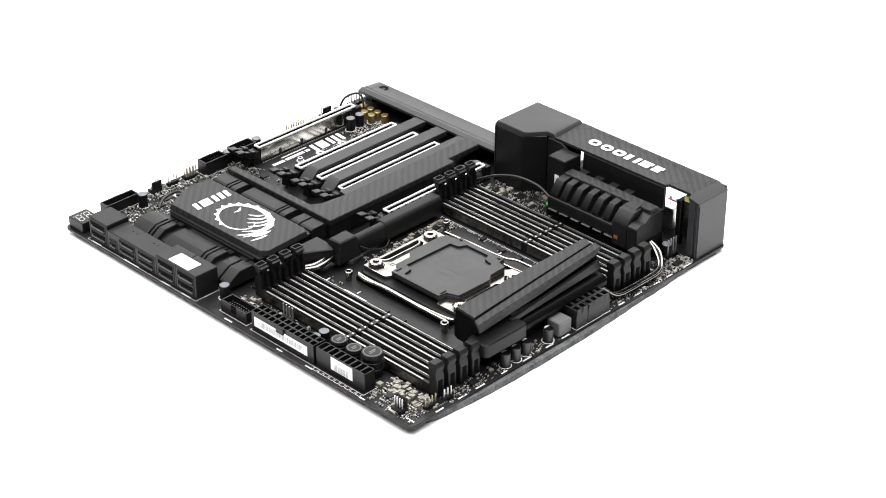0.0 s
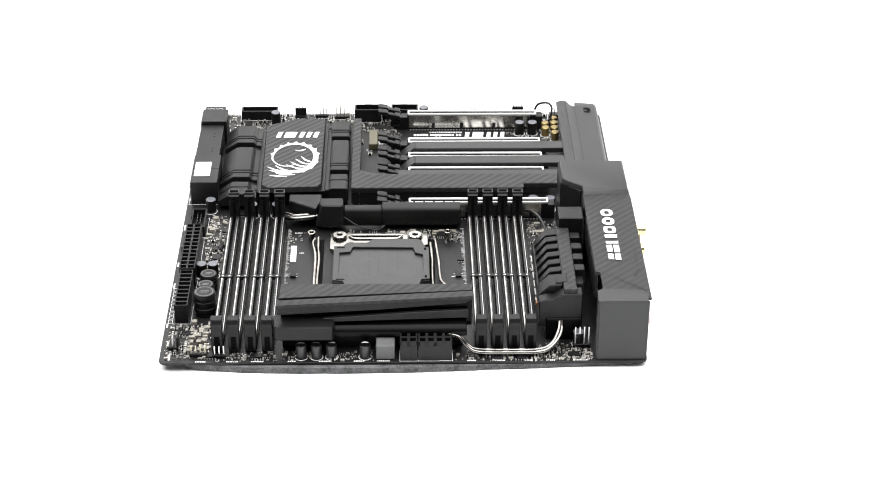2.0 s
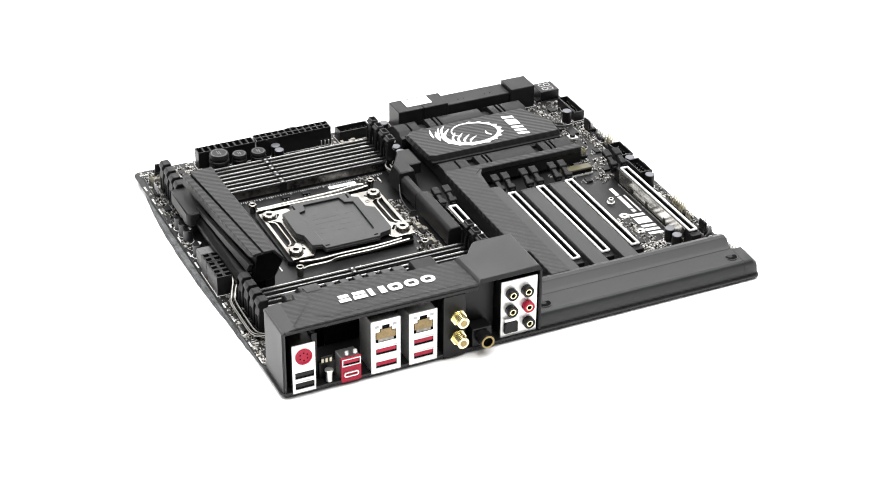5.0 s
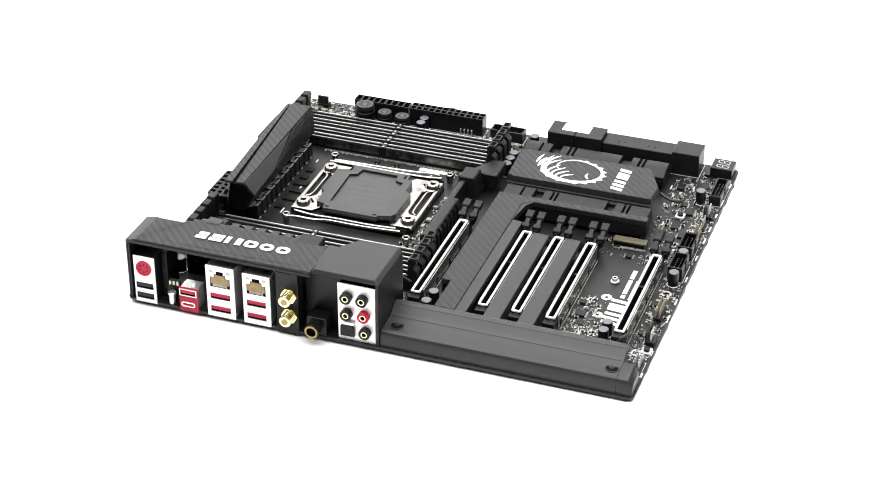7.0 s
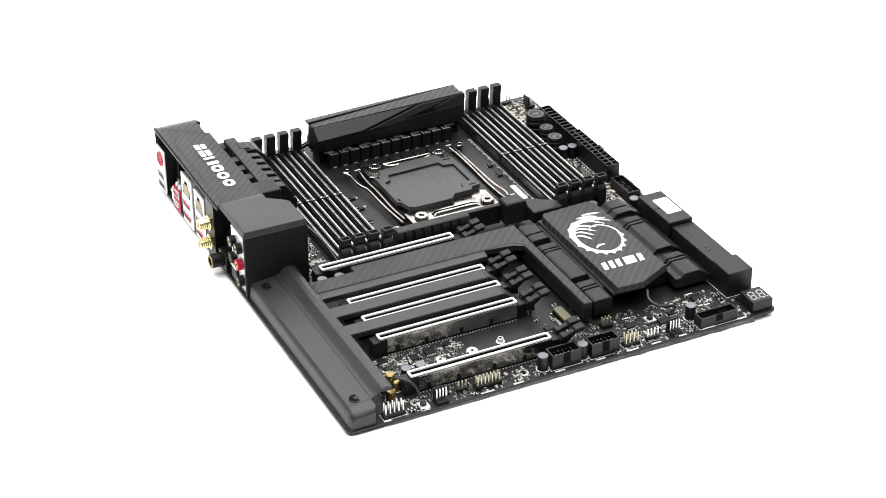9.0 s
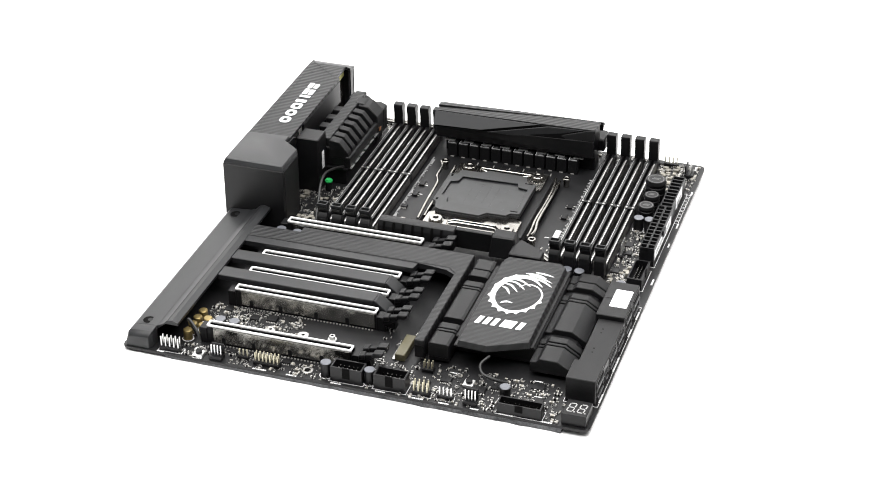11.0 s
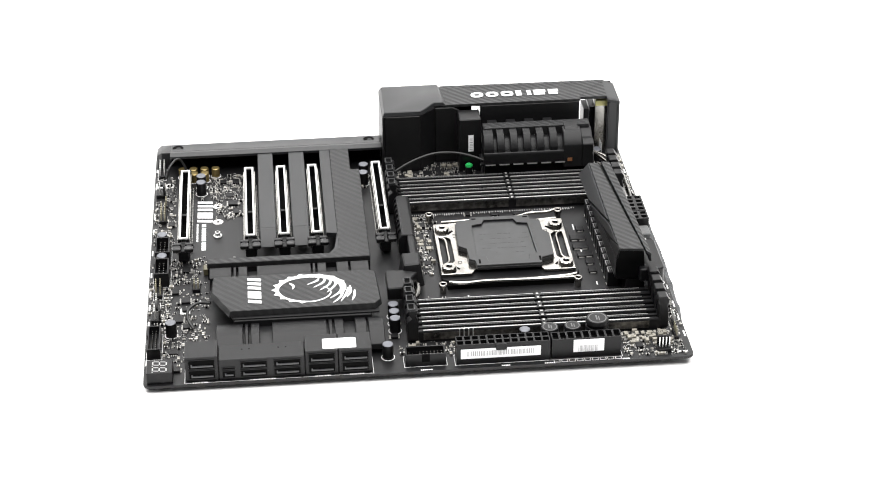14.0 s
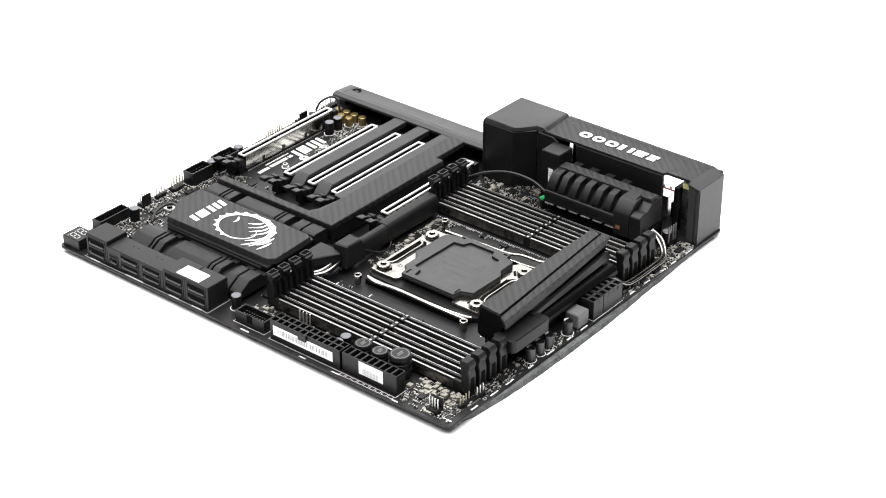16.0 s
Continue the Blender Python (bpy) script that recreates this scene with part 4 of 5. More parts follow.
c = grid_connector("auxiliary_power_socket", 258.8, 266.4, 225.4, 264.2, 12.2, 1, 9, "black auxiliary power socket with a barcode sticker", 1.1)
bm = B()
box(bm, 266.4, 266.54, 237.4, 254.6, 3.4, 11.4)
lab = part("sticker", bm, PAPER, c, "white barcode sticker")
bm = B()
for k in range(16):
    box(bm, 266.54, 266.6, 240.2 + k * 0.72, 240.2 + k * 0.72 + (0.45 if k % 3 else 0.25), 3.6, 7.6)
part("barcode", bm, GREY_INK, lab)
for x0, x1, n, words in ((109.4, 128.0, 4, "black eight-pin power socket"), (128.6, 138.2, 2, "black four-pin power socket")):
    c = grid_connector("processor_power_socket", x0, x1, 293.4, 303.6, 12.4, n, 2, words, 1.7)
    c.data.materials[0] = MATT
    bm = B()
    ring(bm, [(x0 - 0.5, 293), (x1 + 0.3, 293), (x1 + 0.3, 304.2), (x0 - 0.5, 304.2)], [(x0 - 0.2, 293.3), (x1, 293.3), (x1, 303.9), (x0 - 0.2, 303.9)], 0, 0.05)
    part("printed_outline", bm, PRINT, c)


def pins(parent, x0, y0, nx, ny, pitch, z0, z1, mat, r=0.32):
    first = None
    for i in range(nx):
        for j in range(ny):
            bm = B()
            box(bm, -r, r, -r, r, z0, z1)
            part("pin", bm, mat, parent, at=(x0 + i * pitch, y0 + j * pitch, 0))


def pin_header(x0, y0, nx, ny, mat=TIN, h=8.5, pitch=2.54, label="bare pin header"):
    bm = B()
    box(bm, -1.2, (nx - 1) * pitch + 1.2, -1.2, (ny - 1) * pitch + 1.2, 0, 2.4)
    c = part("pin_header", bm, PLASTIC, board, label, bev=0.25, at=(x0, y0, 0))
    pins(c, 0, 0, nx, ny, pitch, 2.4, h, mat)
    return c


def box_header(x0, x1, y0, y1, h, nx, ny, label, pitch=2.3, notch="y0"):
    bm = B()
    ring(bm, [(x0, y0), (x1, y0), (x1, y1), (x0, y1)], [(x0 + 0.9, y0 + 0.9), (x1 - 0.9, y0 + 0.9), (x1 - 0.9, y1 - 0.9), (x0 + 0.9, y1 - 0.9)], 1.5, h)
    box(bm, x0, x1, y0, y1, 0, 1.5)
    c = part("box_header", bm, PLASTIC, board, label)
    w, d = (nx - 1) * pitch, (ny - 1) * pitch
    pins(c, (x0 + x1 - w) / 2, (y0 + y1 - d) / 2, nx, ny, pitch, 1.5, h - 1.6, PIPE, 0.26)
    bm = B()
    if notch == "y0":
        box(bm, (x0 + x1) / 2 - 2.2, (x0 + x1) / 2 + 2.2, y0 - 0.08, y0 + 0.5, 2.5, h + 0.05)
    else:
        box(bm, x1 - 0.5, x1 + 0.08, (y0 + y1) / 2 - 2.2, (y0 + y1) / 2 + 2.2, 2.5, h + 0.05)
    part("key_notch", bm, HOLE_SHADE, c)
    return c


box_header(125.2, 143.4, 3.4, 12.2, 9.0, 5, 2, "black boxed pin header at the board edge", 2.54)
box_header(150.2, 168.2, 3.4, 12.2, 9.0, 5, 2, "black boxed pin header at the board edge", 2.54)
box_header(220.6, 245.2, 1.6, 9.0, 6.6, 10, 2, "long black boxed pin header near the digit display", 2.0)
box_header(257.4, 266.4, 144.0, 166.4, 7.2, 2, 10, "black boxed pin header beside the drive sockets", 2.0, "x1")
pin_header(24.0, 3.6, 5, 2, TIN)
pin_header(80.0, 5.6, 7, 2, PIN_GOLD, 7.5, 2.2, "low gold pin header")
pin_header(69.5, 8.2, 3, 1, PIN_GOLD, 6.5, 2.3, "low gold pin header")
pin_header(173.0, 4.8, 4, 2, PIN_GOLD)
pin_header(187.5, 5.4, 4, 1, TIN, 7.5, 2.2, "short bare pin header")
pin_header(171.4, 27, 3, 2, PIN_GOLD, 6.5, 2.2, "low copper pin header")
pin_header(246.5, 298.2, 4, 1, PIN_GOLD, 7.0)
pin_header(236, 299.5, 3, 1, TIN, 7.5)
pin_header(32.5, 290.5, 4, 1, TIN, 13.0, 2.5, "tall pin header in front of the port cover")
pin_header(246.5, 176, 1, 4, TIN, 10.0, 2.54)
for x, y in ((264.6, 289), (205, 5.4), (57.2, 4.4)):
    bm = B()
    box(bm, -3.8, 3.8, -2.8, 2.8, 0, 2.6)
    box(bm, -3.8, 3.8, 1.7, 2.8, 2.6, 8.6)
    f = part("fan_header", bm, PLASTIC, board, "black four-pin fan header", bev=0.25, at=(x, y, 0), turn=90 if x > 250 else 0)
    for k in range(4):
        bm = B()
        box(bm, -0.3, 0.3, -0.3, 0.3, 2.6, 8.8)
        part("pin", bm, TIN, f, at=(-2.8 + k * 1.85, -0.4, 0))
for x, y in ((46.4, 4.2), (199, 22)):
    bm = B()
    box(bm, -3, 3, -3, 3, 0, 1.8)
    b = part("push_switch", bm, TIN, board, "small square push switch", bev=0.3, at=(x, y, 0))
    bm = B()
    cyl(bm, 0, 0, 1.9, 1.8, 3.2, 18)
    part("switch_button", bm, PLASTIC, b)


def drive_sockets():
    def unit(y0, y1, x0, h, cols, label):
        bm = B()
        box(bm, x0, 269.4, y0, y1, 0, h)
        u = part("drive_socket_block", bm, MATT, board, label, bev=0.35)
        w = (y1 - y0) / cols
        for c in range(cols):
            for r in range(2):
                w = (y1 - y0) / cols if cols == 1 else 18.2
                a, z = y0 + c * w + 2.0 - (8.2 if c else 0), 1.8 + r * (h - 2.4) / 2
                b = a + w - (11.6 if cols == 3 and c == 0 else 4.0)
                top = z + (h - 3.6) / 2 - 0.6
                if cols == 3 and c == 0 and r == 1:
                    top = z + 0.9
                bm = B()
                ring(bm, [(a - 0.5, z - 0.4), (b + 0.5, z - 0.4), (b + 0.5, top + 0.4), (a - 0.5, top + 0.4)], [(a, z), (b, z), (b, top), (a, top)], 269.4, 269.75, "x")
                p = part("drive_port", bm, PLASTIC, u, "black slot for a drive plug")
                bm = B()
                prism(bm, [(a, z), (b, z), (b, top), (a, top)], 269.4, 269.46, "x")
                part("port_well", bm, HOLE_SHADE, p)
                bm = B()
                if top - z < 2:
                    bm.free()
                    continue
                prism(bm, [(a + 1.2, z + 1.2), (b - 0.8, z + 1.2), (b - 0.8, z + 1.9), (a + 1.9, z + 1.9), (a + 1.9, z + 2.8), (a + 1.2, z + 2.8)], 269.46, 270.3, "x")
                part("port_tongue", bm, LIT_TONGUE, p)
        return u
    unit(23.4, 41.4, 252.6, 15.6, 1, "black stacked drive sockets, two high")
    m = unit(41.6, 88.6, 254.4, 13.0, 3, "black wide drive socket block, lower than its neighbours")
    u1 = unit(88.8, 106.9, 252.6, 15.6, 1, "black stacked drive sockets, two high")
    unit(107.1, 125.4, 252.6, 15.6, 1, "black stacked drive sockets, two high")
    bm = B()
    for x, y in ((259, 54), (259, 58), (259, 74), (259, 78)):
        box(bm, x, x + 0.9, y, y + 0.9, 13.0, 13.03)
    part("pin_mark", bm, HOLE_SHADE, m)
    bm = B()
    prism(bm, rounded(257.8, 267.8, 98.6, 117.0, 0.6, 2), 15.6, 15.72)
    lab = part("sticker", bm, PAPER, u1, "white sticker with faint print")
    bm = B()
    box(bm, 262.2, 264.8, 110.8, 113.4, 15.72, 15.76)
    for k in range(3):
        box(bm, 258.4 + k * 2.2, 259.1 + k * 2.2, 100, 108 - k, 15.72, 15.76)
    part("sticker_print", bm, GREY_INK, lab)


drive_sockets()


def digit_display():
    bm = B()
    box(bm, 256.2, 269.8, 2.2, 16.4, 0, 7.0)
    d = part("digit_display", bm, PLASTIC, board, "black two-digit display, unlit, pale segments", bev=0.25)
    for k in range(2):
        x0 = 257.8 + k * 5.8

        def seg(u0, u1, v0, v1):
            bm = B()
            prism(bm, [(x0 + u + 0.12 * v, 5.2 + v) for u, v in ((u0, v0), (u1, v0), (u1, v1), (u0, v1))], 7.0, 7.05)
            part("segment", bm, GREY_INK, d)
        for v in (0, 3.7, 7.4):
            seg(0.5, 3.1, v, v + 0.7)
        for v in (0.8, 4.5):
            for u in (-0.15, 3.15):
                seg(u, u + 0.6, v, v + 2.8)
        bm = B()
        cyl(bm, x0 + 4.5, 5.5, 0.45, 7.0, 7.05, 10)
        part("decimal_point", bm, GREY_INK, d)


digit_display()


# ---- rear ports ----
PORTS = []


def panel(name, y0, y1, z0, z1, mat, label, depth=17):
    bm = B()
    box(bm, -1.6, -1.6 + depth, y0 + 0.4, y1 - 0.4, 0, z1 - 0.4)
    p = part(name, bm, PLASTIC if name in ("sound_panel", "keyboard_port_tower") else TIN if mat in (PANEL, RED) else mat, board, label, bev=0.3)
    bm = B()
    box(bm, -2.6, -1.6, y0, y1, z0 - 1.8, z1)
    part("face_plate", bm, mat, p, bev=0.2)
    PORTS.append(p)
    return p


def usb_port(parent, y0, y1, z0, z1, tongue):
    bm = B()
    ring(bm, [(y0 - 0.5, z0 - 0.5), (y1 + 0.5, z0 - 0.5), (y1 + 0.5, z1 + 0.5), (y0 - 0.5, z1 + 0.5)], [(y0, z0), (y1, z0), (y1, z1), (y0, z1)], -3.2, -2.6, "x")
    u = part("usb_port", bm, TIN, parent, "flat port with a coloured tongue")
    bm = B()
    prism(bm, [(y0, z0), (y1, z0), (y1, z1), (y0, z1)], -2.68, -2.6, "x")
    part("port_well", bm, HOLE_SHADE, u)
    bm = B()
    box(bm, -3.1, -2.68, y0 + 0.5, y1 - 0.5, z0 + (z1 - z0) * 0.38, z1 - 0.3)
    part("port_tongue", bm, tongue, u)


def net_port(parent, y0, y1, z0, z1):
    bm = B()
    m = (y0 + y1) / 2
    pts = [(y0, z0), (y1, z0), (y1, z0 + 6.6), (m + 3.6, z0 + 6.6), (m + 3.6, z0 + 8.6), (m + 2.2, z0 + 8.6), (m + 2.2, z1), (m - 2.2, z1), (m - 2.2, z0 + 8.6), (m - 3.6, z0 + 8.6), (m - 3.6, z0 + 6.6), (y0, z0 + 6.6)]
    prism(bm, pts, -2.7, -2.6, "x")
    n = part("network_port", bm, HOLE_SHADE, parent, "network port with brass contacts")
    bm = B()
    box(bm, -2.78, -2.7, y0 + 0.5, y1 - 0.5, z0 + 2.2, z0 + 6.4)
    box(bm, -2.78, -2.7, m - 3.2, m + 3.2, z0 + 6.4, z0 + 8.2)
    part("port_contact", bm, BRASS, n)
    bm = B()
    box(bm, -2.76, -2.7, y0 + 1.6, y1 - 1.6, z0 + 0.5, z0 + 2.4)
    part("port_floor", bm, CERAMIC, n)
    for a in (y0 - 0.2, y1 - 2.0):
        bm = B()
        box(bm, -2.75, -2.6, a, a + 2.2, z1 - 1.2, z1 + 0.4)
        part("status_light", bm, GREY_INK, n)


def jack(parent, y, z, mat, core=GOLD):
    bm = B()
    ring(bm, circle(y, z, 3.4, 24), circle(y, z, 1.85, 24), -6.4, -2.6, "x")
    j = part("sound_jack", bm, mat, parent, "round sound jack", bev=0.3)
    bm = B()
    ring(bm, circle(y, z, 1.85, 20), circle(y, z, 1.4, 20), -6.2, -2.6, "x")
    part("jack_ring", bm, core, j)
    bm = B()
    cyl(bm, y, z, 1.4, -4.2, -2.6, 14, "x")
    part("jack_hole", bm, HOLE_SHADE, j)


p = panel("keyboard_port_tower", 285.2, 298.6, 2.0, 31.0, PANEL, "silver port stack with a round red keyboard port")
bm = B()
ring(bm, circle(292.0, 23.4, 4.9, 24), circle(292.0, 23.4, 4.0, 24), -3.3, -2.6, "x")
r = part("round_port", bm, RED, p, "round red keyboard port")
bm = B()
cyl(bm, 292.0, 23.4, 4.0, -2.9, -2.6, 22, "x")
part("port_disc", bm, RED, r)
for k in range(6):
    bm = B()
    a = radians(60 * k + 30)
    cyl(bm, 292.0 + 2.4 * math.cos(a), 23.4 + 2.4 * math.sin(a), 0.5, -2.96, -2.9, 8, "x")
    part("pin_hole", bm, HOLE_SHADE, r)
usb_port(p, 286.4, 297.4, 9.8, 14.0, PLASTIC)
usb_port(p, 286.4, 297.4, 3.0, 7.2, PLASTIC)
p = panel("red_port_tower", 258.6, 270.4, 1.4, 15.6, RED, "short red port stack with silver frames", 9)
usb_port(p, 259.6, 269.4, 10.8, 14.4, RED)
bm = B()
ring(bm, rounded(260.2, 269.0, 3.2, 6.4, 1.5), rounded(260.9, 268.3, 3.9, 5.7, 0.85), -3.4, -2.6, "x")
part("small_round_port", bm, TIN, p)
bm = B()
for y in (261.5, 266.5):
    cyl(bm, -1.0, y, 1.0, 16.6, 18.6, 12)
part("stack_lug", bm, WHITE, p)
for a, b, top in ((235.0, 252.6, 34.2), (212.8, 229.8, 33.4)):
    p = panel("network_port_tower", a, b, 2.0, top, PANEL, "silver port stack with a network port and two red ports")
    net_port(p, a + 2.6, b - 2.6, 20.4, 31.0)
    usb_port(p, a + 2.6, b - 2.6, 12.6, 16.6, RED)
    usb_port(p, a + 2.6, b - 2.6, 4.0, 8.0, RED)
p = panel("antenna_panel", 195.6, 209.0, 0.5, 38.6, PLASTIC, "black panel with two gold antenna sockets", 8)
for z in (25.0, 11.8):
    bm = B()
    cyl(bm, 200.6, z, 5.0, -4.6, -2.6, 6, "x")
    cyl(bm, 200.6, z, 3.2, -11.0, -4.4, 20, "x")
    for k in range(5):
        cyl(bm, 200.6, z, 3.5, -10.8 + k * 1.3, -10.1 + k * 1.3, 20, "x")
    a = part("antenna_socket", bm, GOLD, p, "threaded gold antenna socket", bev=0.15)
    bm = B()
    cyl(bm, 200.6, z, 2.0, -11.2, -11.0, 14, "x")
    part("socket_hole", bm, GOLD_CAN, a)
bm = B()
box(bm, 0.5, 10, 179, 191, 0, 11.5)
p = part("headphone_socket_body", bm, PLASTIC, board, "black socket body with a large gold-ringed jack", bev=0.4)
bm = B()
ring(bm, circle(185, 6.6, 4.4, 28), circle(185, 6.6, 3.0, 28), -7.0, 0.5, "x")
j = part("large_jack", bm, PLASTIC, p, "large black jack", bev=0.4)
bm = B()
ring(bm, circle(185, 6.6, 3.9, 28), circle(185, 6.6, 2.9, 28), -7.4, -7.0, "x")
part("gold_ring", bm, GOLD_CAN, j)
bm = B()
cyl(bm, 185, 6.6, 3.0, -5.4, -5.2, 20, "x")
part("jack_hole", bm, HOLE_SHADE, j)
p = panel("sound_panel", 149.8, 172.4, 1.8, 38.0, PANEL, "silver panel with five round sound jacks", 22)
for y, z, m in ((157.0, 30.0, PLASTIC), (156.2, 19.6, RED), (155.6, 8.6, PLASTIC), (166.6, 30.0, PLASTIC), (166.6, 19.0, PLASTIC)):
    jack(p, y, z, m)
bm = B()
prism(bm, [(162.2, 4.2), (170.6, 4.2), (170.6, 10.6), (169.0, 12.2), (163.8, 12.2), (162.2, 10.6)], -4.4, -2.6, "x")
op = part("optical_port", bm, PLASTIC, p, "square black optical port", bev=0.3)
bm = B()
box(bm, -4.8, -2.6, 162.0, 170.8, 12.2, 14.4)
part("port_lid", bm, TIN, op, "silver lid over the optical port", bev=0.3)
for p in PORTS:
    p.location += Vector((0.0052 if p.name == "sound_panel" else 0.0028, 0, -0.0013))
bm = B()
box(bm, 11, 12.4, 173, 195.4, 0, 39.8)
part("inner_wall", bm, PLASTIC, board, "black inner wall under the port cover", bev=0.3)
# clear post and light pipe between the port stacks
bm = B()
cyl(bm, 3, 276.5, 1.9, 0, 6.5, 16)
cyl(bm, 3, 276.5, 2.5, 6.5, 7.8, 16)
part("metal_post", bm, TIN, board, "short pale grey post", bev=0.3)
for k in range(3):
    bm = B()
    box(bm, 6, 6.6, 273.5 + k * 2.4, 274.8 + k * 2.4, 10.5, 13.0)
    part("spring_contact", bm, PIN_GOLD, board)
bm = B()
box(bm, 6.6, 9.0, 271.5, 281.0, 0, 10.4)
box(bm, 6.6, 8.0, 272.5, 280.0, 10.4, 14.0)
part("contact_block", bm, PLASTIC, board, "small black contact block under the cover", bev=0.3)
bm = B()
box(bm, 8, 22, 281, 284.6, 0, 30)
part("bracket", bm, PLASTIC, board, "dark bracket under the cover", bev=0.3)
bm = B()
box(bm, 14, 24, 288, 298, 0, 36)
pb = part("port_body", bm, STEEL, board, "silver port body under the cover", bev=0.4)
bm = B()
box(bm, 14.5, 24.2, 288.5, 297.5, 33, 36.6)
part("port_label", bm, YELLOW, pb, "pale yellow label")


# ---- storage connector, studs and writing on the lower board ----
bm = B()
box(bm, 152.4, 158.2, 32.2, 53.0, 0, 4.4)
c = part("card_connector", bm, OLIVE, board, "flat olive card connector", bev=0.3)
bm = B()
box(bm, 152.0, 152.4, 33.2, 52.0, 1.0, 3.2)
part("card_slit", bm, HOLE_SHADE, c)
bm = B()
box(bm, 151.0, 152.3, 32.2, 53.0, 0, 0.9)
part("front_lip", bm, TIN, c)
bm = B()
for k in range(18):
    box(bm, 150.4, 151.0, 33.6 + k * 1.0, 34.1 + k * 1.0, 0.2, 0.7)
part("contact_row", bm, SOLDER, c, kind="stuff")
bm = B()
cyl(bm, 0, 0, 2.7, 0, 1.0, 20)
cyl(bm, 0, 0, 1.9, 1.0, 3.2, 6)
st = part("mounting_stud", bm, TIN, board, "bright metal mounting stud", bev=0.2, at=(112.2, 40.5, 0))
bm = B()
cyl(bm, 0, 0, 1.0, 3.2, 3.25, 12)
part("stud_hole", bm, HOLE_SHADE, st)
for x, hy in ((94.4, 40.6), (74.5, 40.6), (109.6, 8.6), (44.6, 9.6)):
    bm = B()
    ring(bm, circle(0, 0, 3.2, 24), circle(0, 0, 1.0 if hy > 40 and x < 100 else 1.9, 24), 0, 0.12)
    h = part("plated_hole", bm, RAIL, board, "plated hole with a bright ring", at=(x, hy, 0))
    bm = B()
    cyl(bm, 0, 0, 1.0 if hy > 40 and x < 100 else 1.9, 0.02, 0.08, 16)
    part("hole_core", bm, HOLE_SHADE, h)


def board_print():
    """Printed bars and blocks on the black board."""
    bm = B()
    # plain slanting bars of a maker's mark, then a long line of small bars
    for x0, x1 in ((67, 69.6), (71.6, 74.2), (76.2, 78.8), (81.2, 88.4), (90.6, 93.4)):
        prism(bm, [(x0, 27.8), (x1, 27.8), (x1 + 1.0, 37.2), (x0 + 1.0, 37.2)], 0, 0.05)
    part("printed_mark", bm, PRINT, board, "white printed blocks")
    bm = B()
    rnd = random.Random(9)
    x = 96.5
    while x < 127:
        w = rnd.uniform(1.2, 2.0)
        box(bm, x, x + w, 30.6, 33.2, 0, 0.05)
        x += w + (0.45 if rnd.random() < 0.8 else 1.6)
    x = 96
    while x < 118:
        w = rnd.uniform(0.7, 1.6)
        box(bm, x, x + w, 27.4, 28.5, 0, 0.05)
        x += w + 0.5
    part("printed_bar", bm, PRINT, board, "white printed bars", kind="stuff")
    # small captions and outlines along the edges
    bm = B()
    def caption(x, y, n, along="y", s=1.0):
        for k in range(n):
            w = rnd.uniform(0.5, 1.0) * s
            if along == "y":
                box(bm, x, x + 1.0 * s, y, y + w, 0, 0.05)
                y += w + 0.3 * s
            else:
                box(bm, x, x + w, y, y + 1.0 * s, 0, 0.05)
                x += w + 0.3 * s
    for y, n in ((27, 9), (58, 14), (94, 8), (113, 8), (152, 6), (197, 5), (221, 6), (264.5, 4)):
        caption(270.2, y, n)
    for x, n in ((22, 4), (44, 5), (80, 8), (100, 6), (126, 6), (152, 6), (173, 6), (188, 6), (206, 5), (222, 8), (246, 5)):
        caption(x, 0.7, n, "x")
    for x, n in ((34, 6), (52, 5), (62, 7), (80, 6), (96, 5), (111, 6), (144, 7), (158, 5), (176, 8), (196, 4), (214, 7), (228, 7), (246, 6)):
        caption(x, 303.2, n, "x")
    for y, n in ((292, 4), (296, 5)):
        caption(266, y, n)
    for x, y, n in ((198, 162, 6), (150, 164, 5), (110, 160, 6), (120, 259, 8), (150, 259.5, 6), (188, 263, 5), (104, 214, 4), (104, 226, 4), (196, 186, 4), (232, 36, 6), (236, 22, 5), (212, 30, 5), (186, 30, 6)):
        caption(x, y, n, "x", 0.8)
    for x0, x1, y0, y1 in ((257.4, 268.2, 171.4, 265.0), (251.8, 271.0, 22.6, 126.2), (256.4, 267.4, 143.2, 167.2), (124.2, 144.4, 2.6, 13.0), (149.4, 169, 2.6, 13.0), (219.8, 246, 0.9, 9.8), (22, 36.6, 1.8, 7.6), (171.4, 183, 3.2, 8.8), (186, 195.6, 3.4, 7.6), (152.2, 106 + 46.3, 20, 20.2)):
        ring(bm, [(x0, y0), (x1, y0), (x1, y1), (x0, y1)], [(x0 + 0.22, y0 + 0.22), (x1 - 0.22, y0 + 0.22), (x1 - 0.22, y1 - 0.22), (x0 + 0.22, y1 - 0.22)], 0, 0.04)
    for k in range(9):
        y0 = 226.2 + k * 4.3
        ring(bm, [(268.0, y0), (270.6, y0), (270.6, y0 + 3.5), (268.0, y0 + 3.5)], [(268.25, y0 + 0.25), (270.35, y0 + 0.25), (270.35, y0 + 3.25), (268.25, y0 + 3.25)], 0, 0.04)
    part("printed_caption", bm, PRINT, board, "small white printed captions and outlines", kind="stuff")
    # the long printed label beside the socket
    bm = B()
    box(bm, 200.6, 204.0, 178, 196.5, 0, 0.12)
    part("paper_label", bm, PAPER, board, "narrow white paper label beside the socket")
    # fine printed star marks
    bm = B()
    for cx, cy in ((166.5, 299), (228, 298), (231, 18), (25, 299)):
        for k in range(8):
            a = 2 * math.pi * k / 8
            x, y = cx + 2.6 * math.cos(a), cy + 2.6 * math.sin(a)
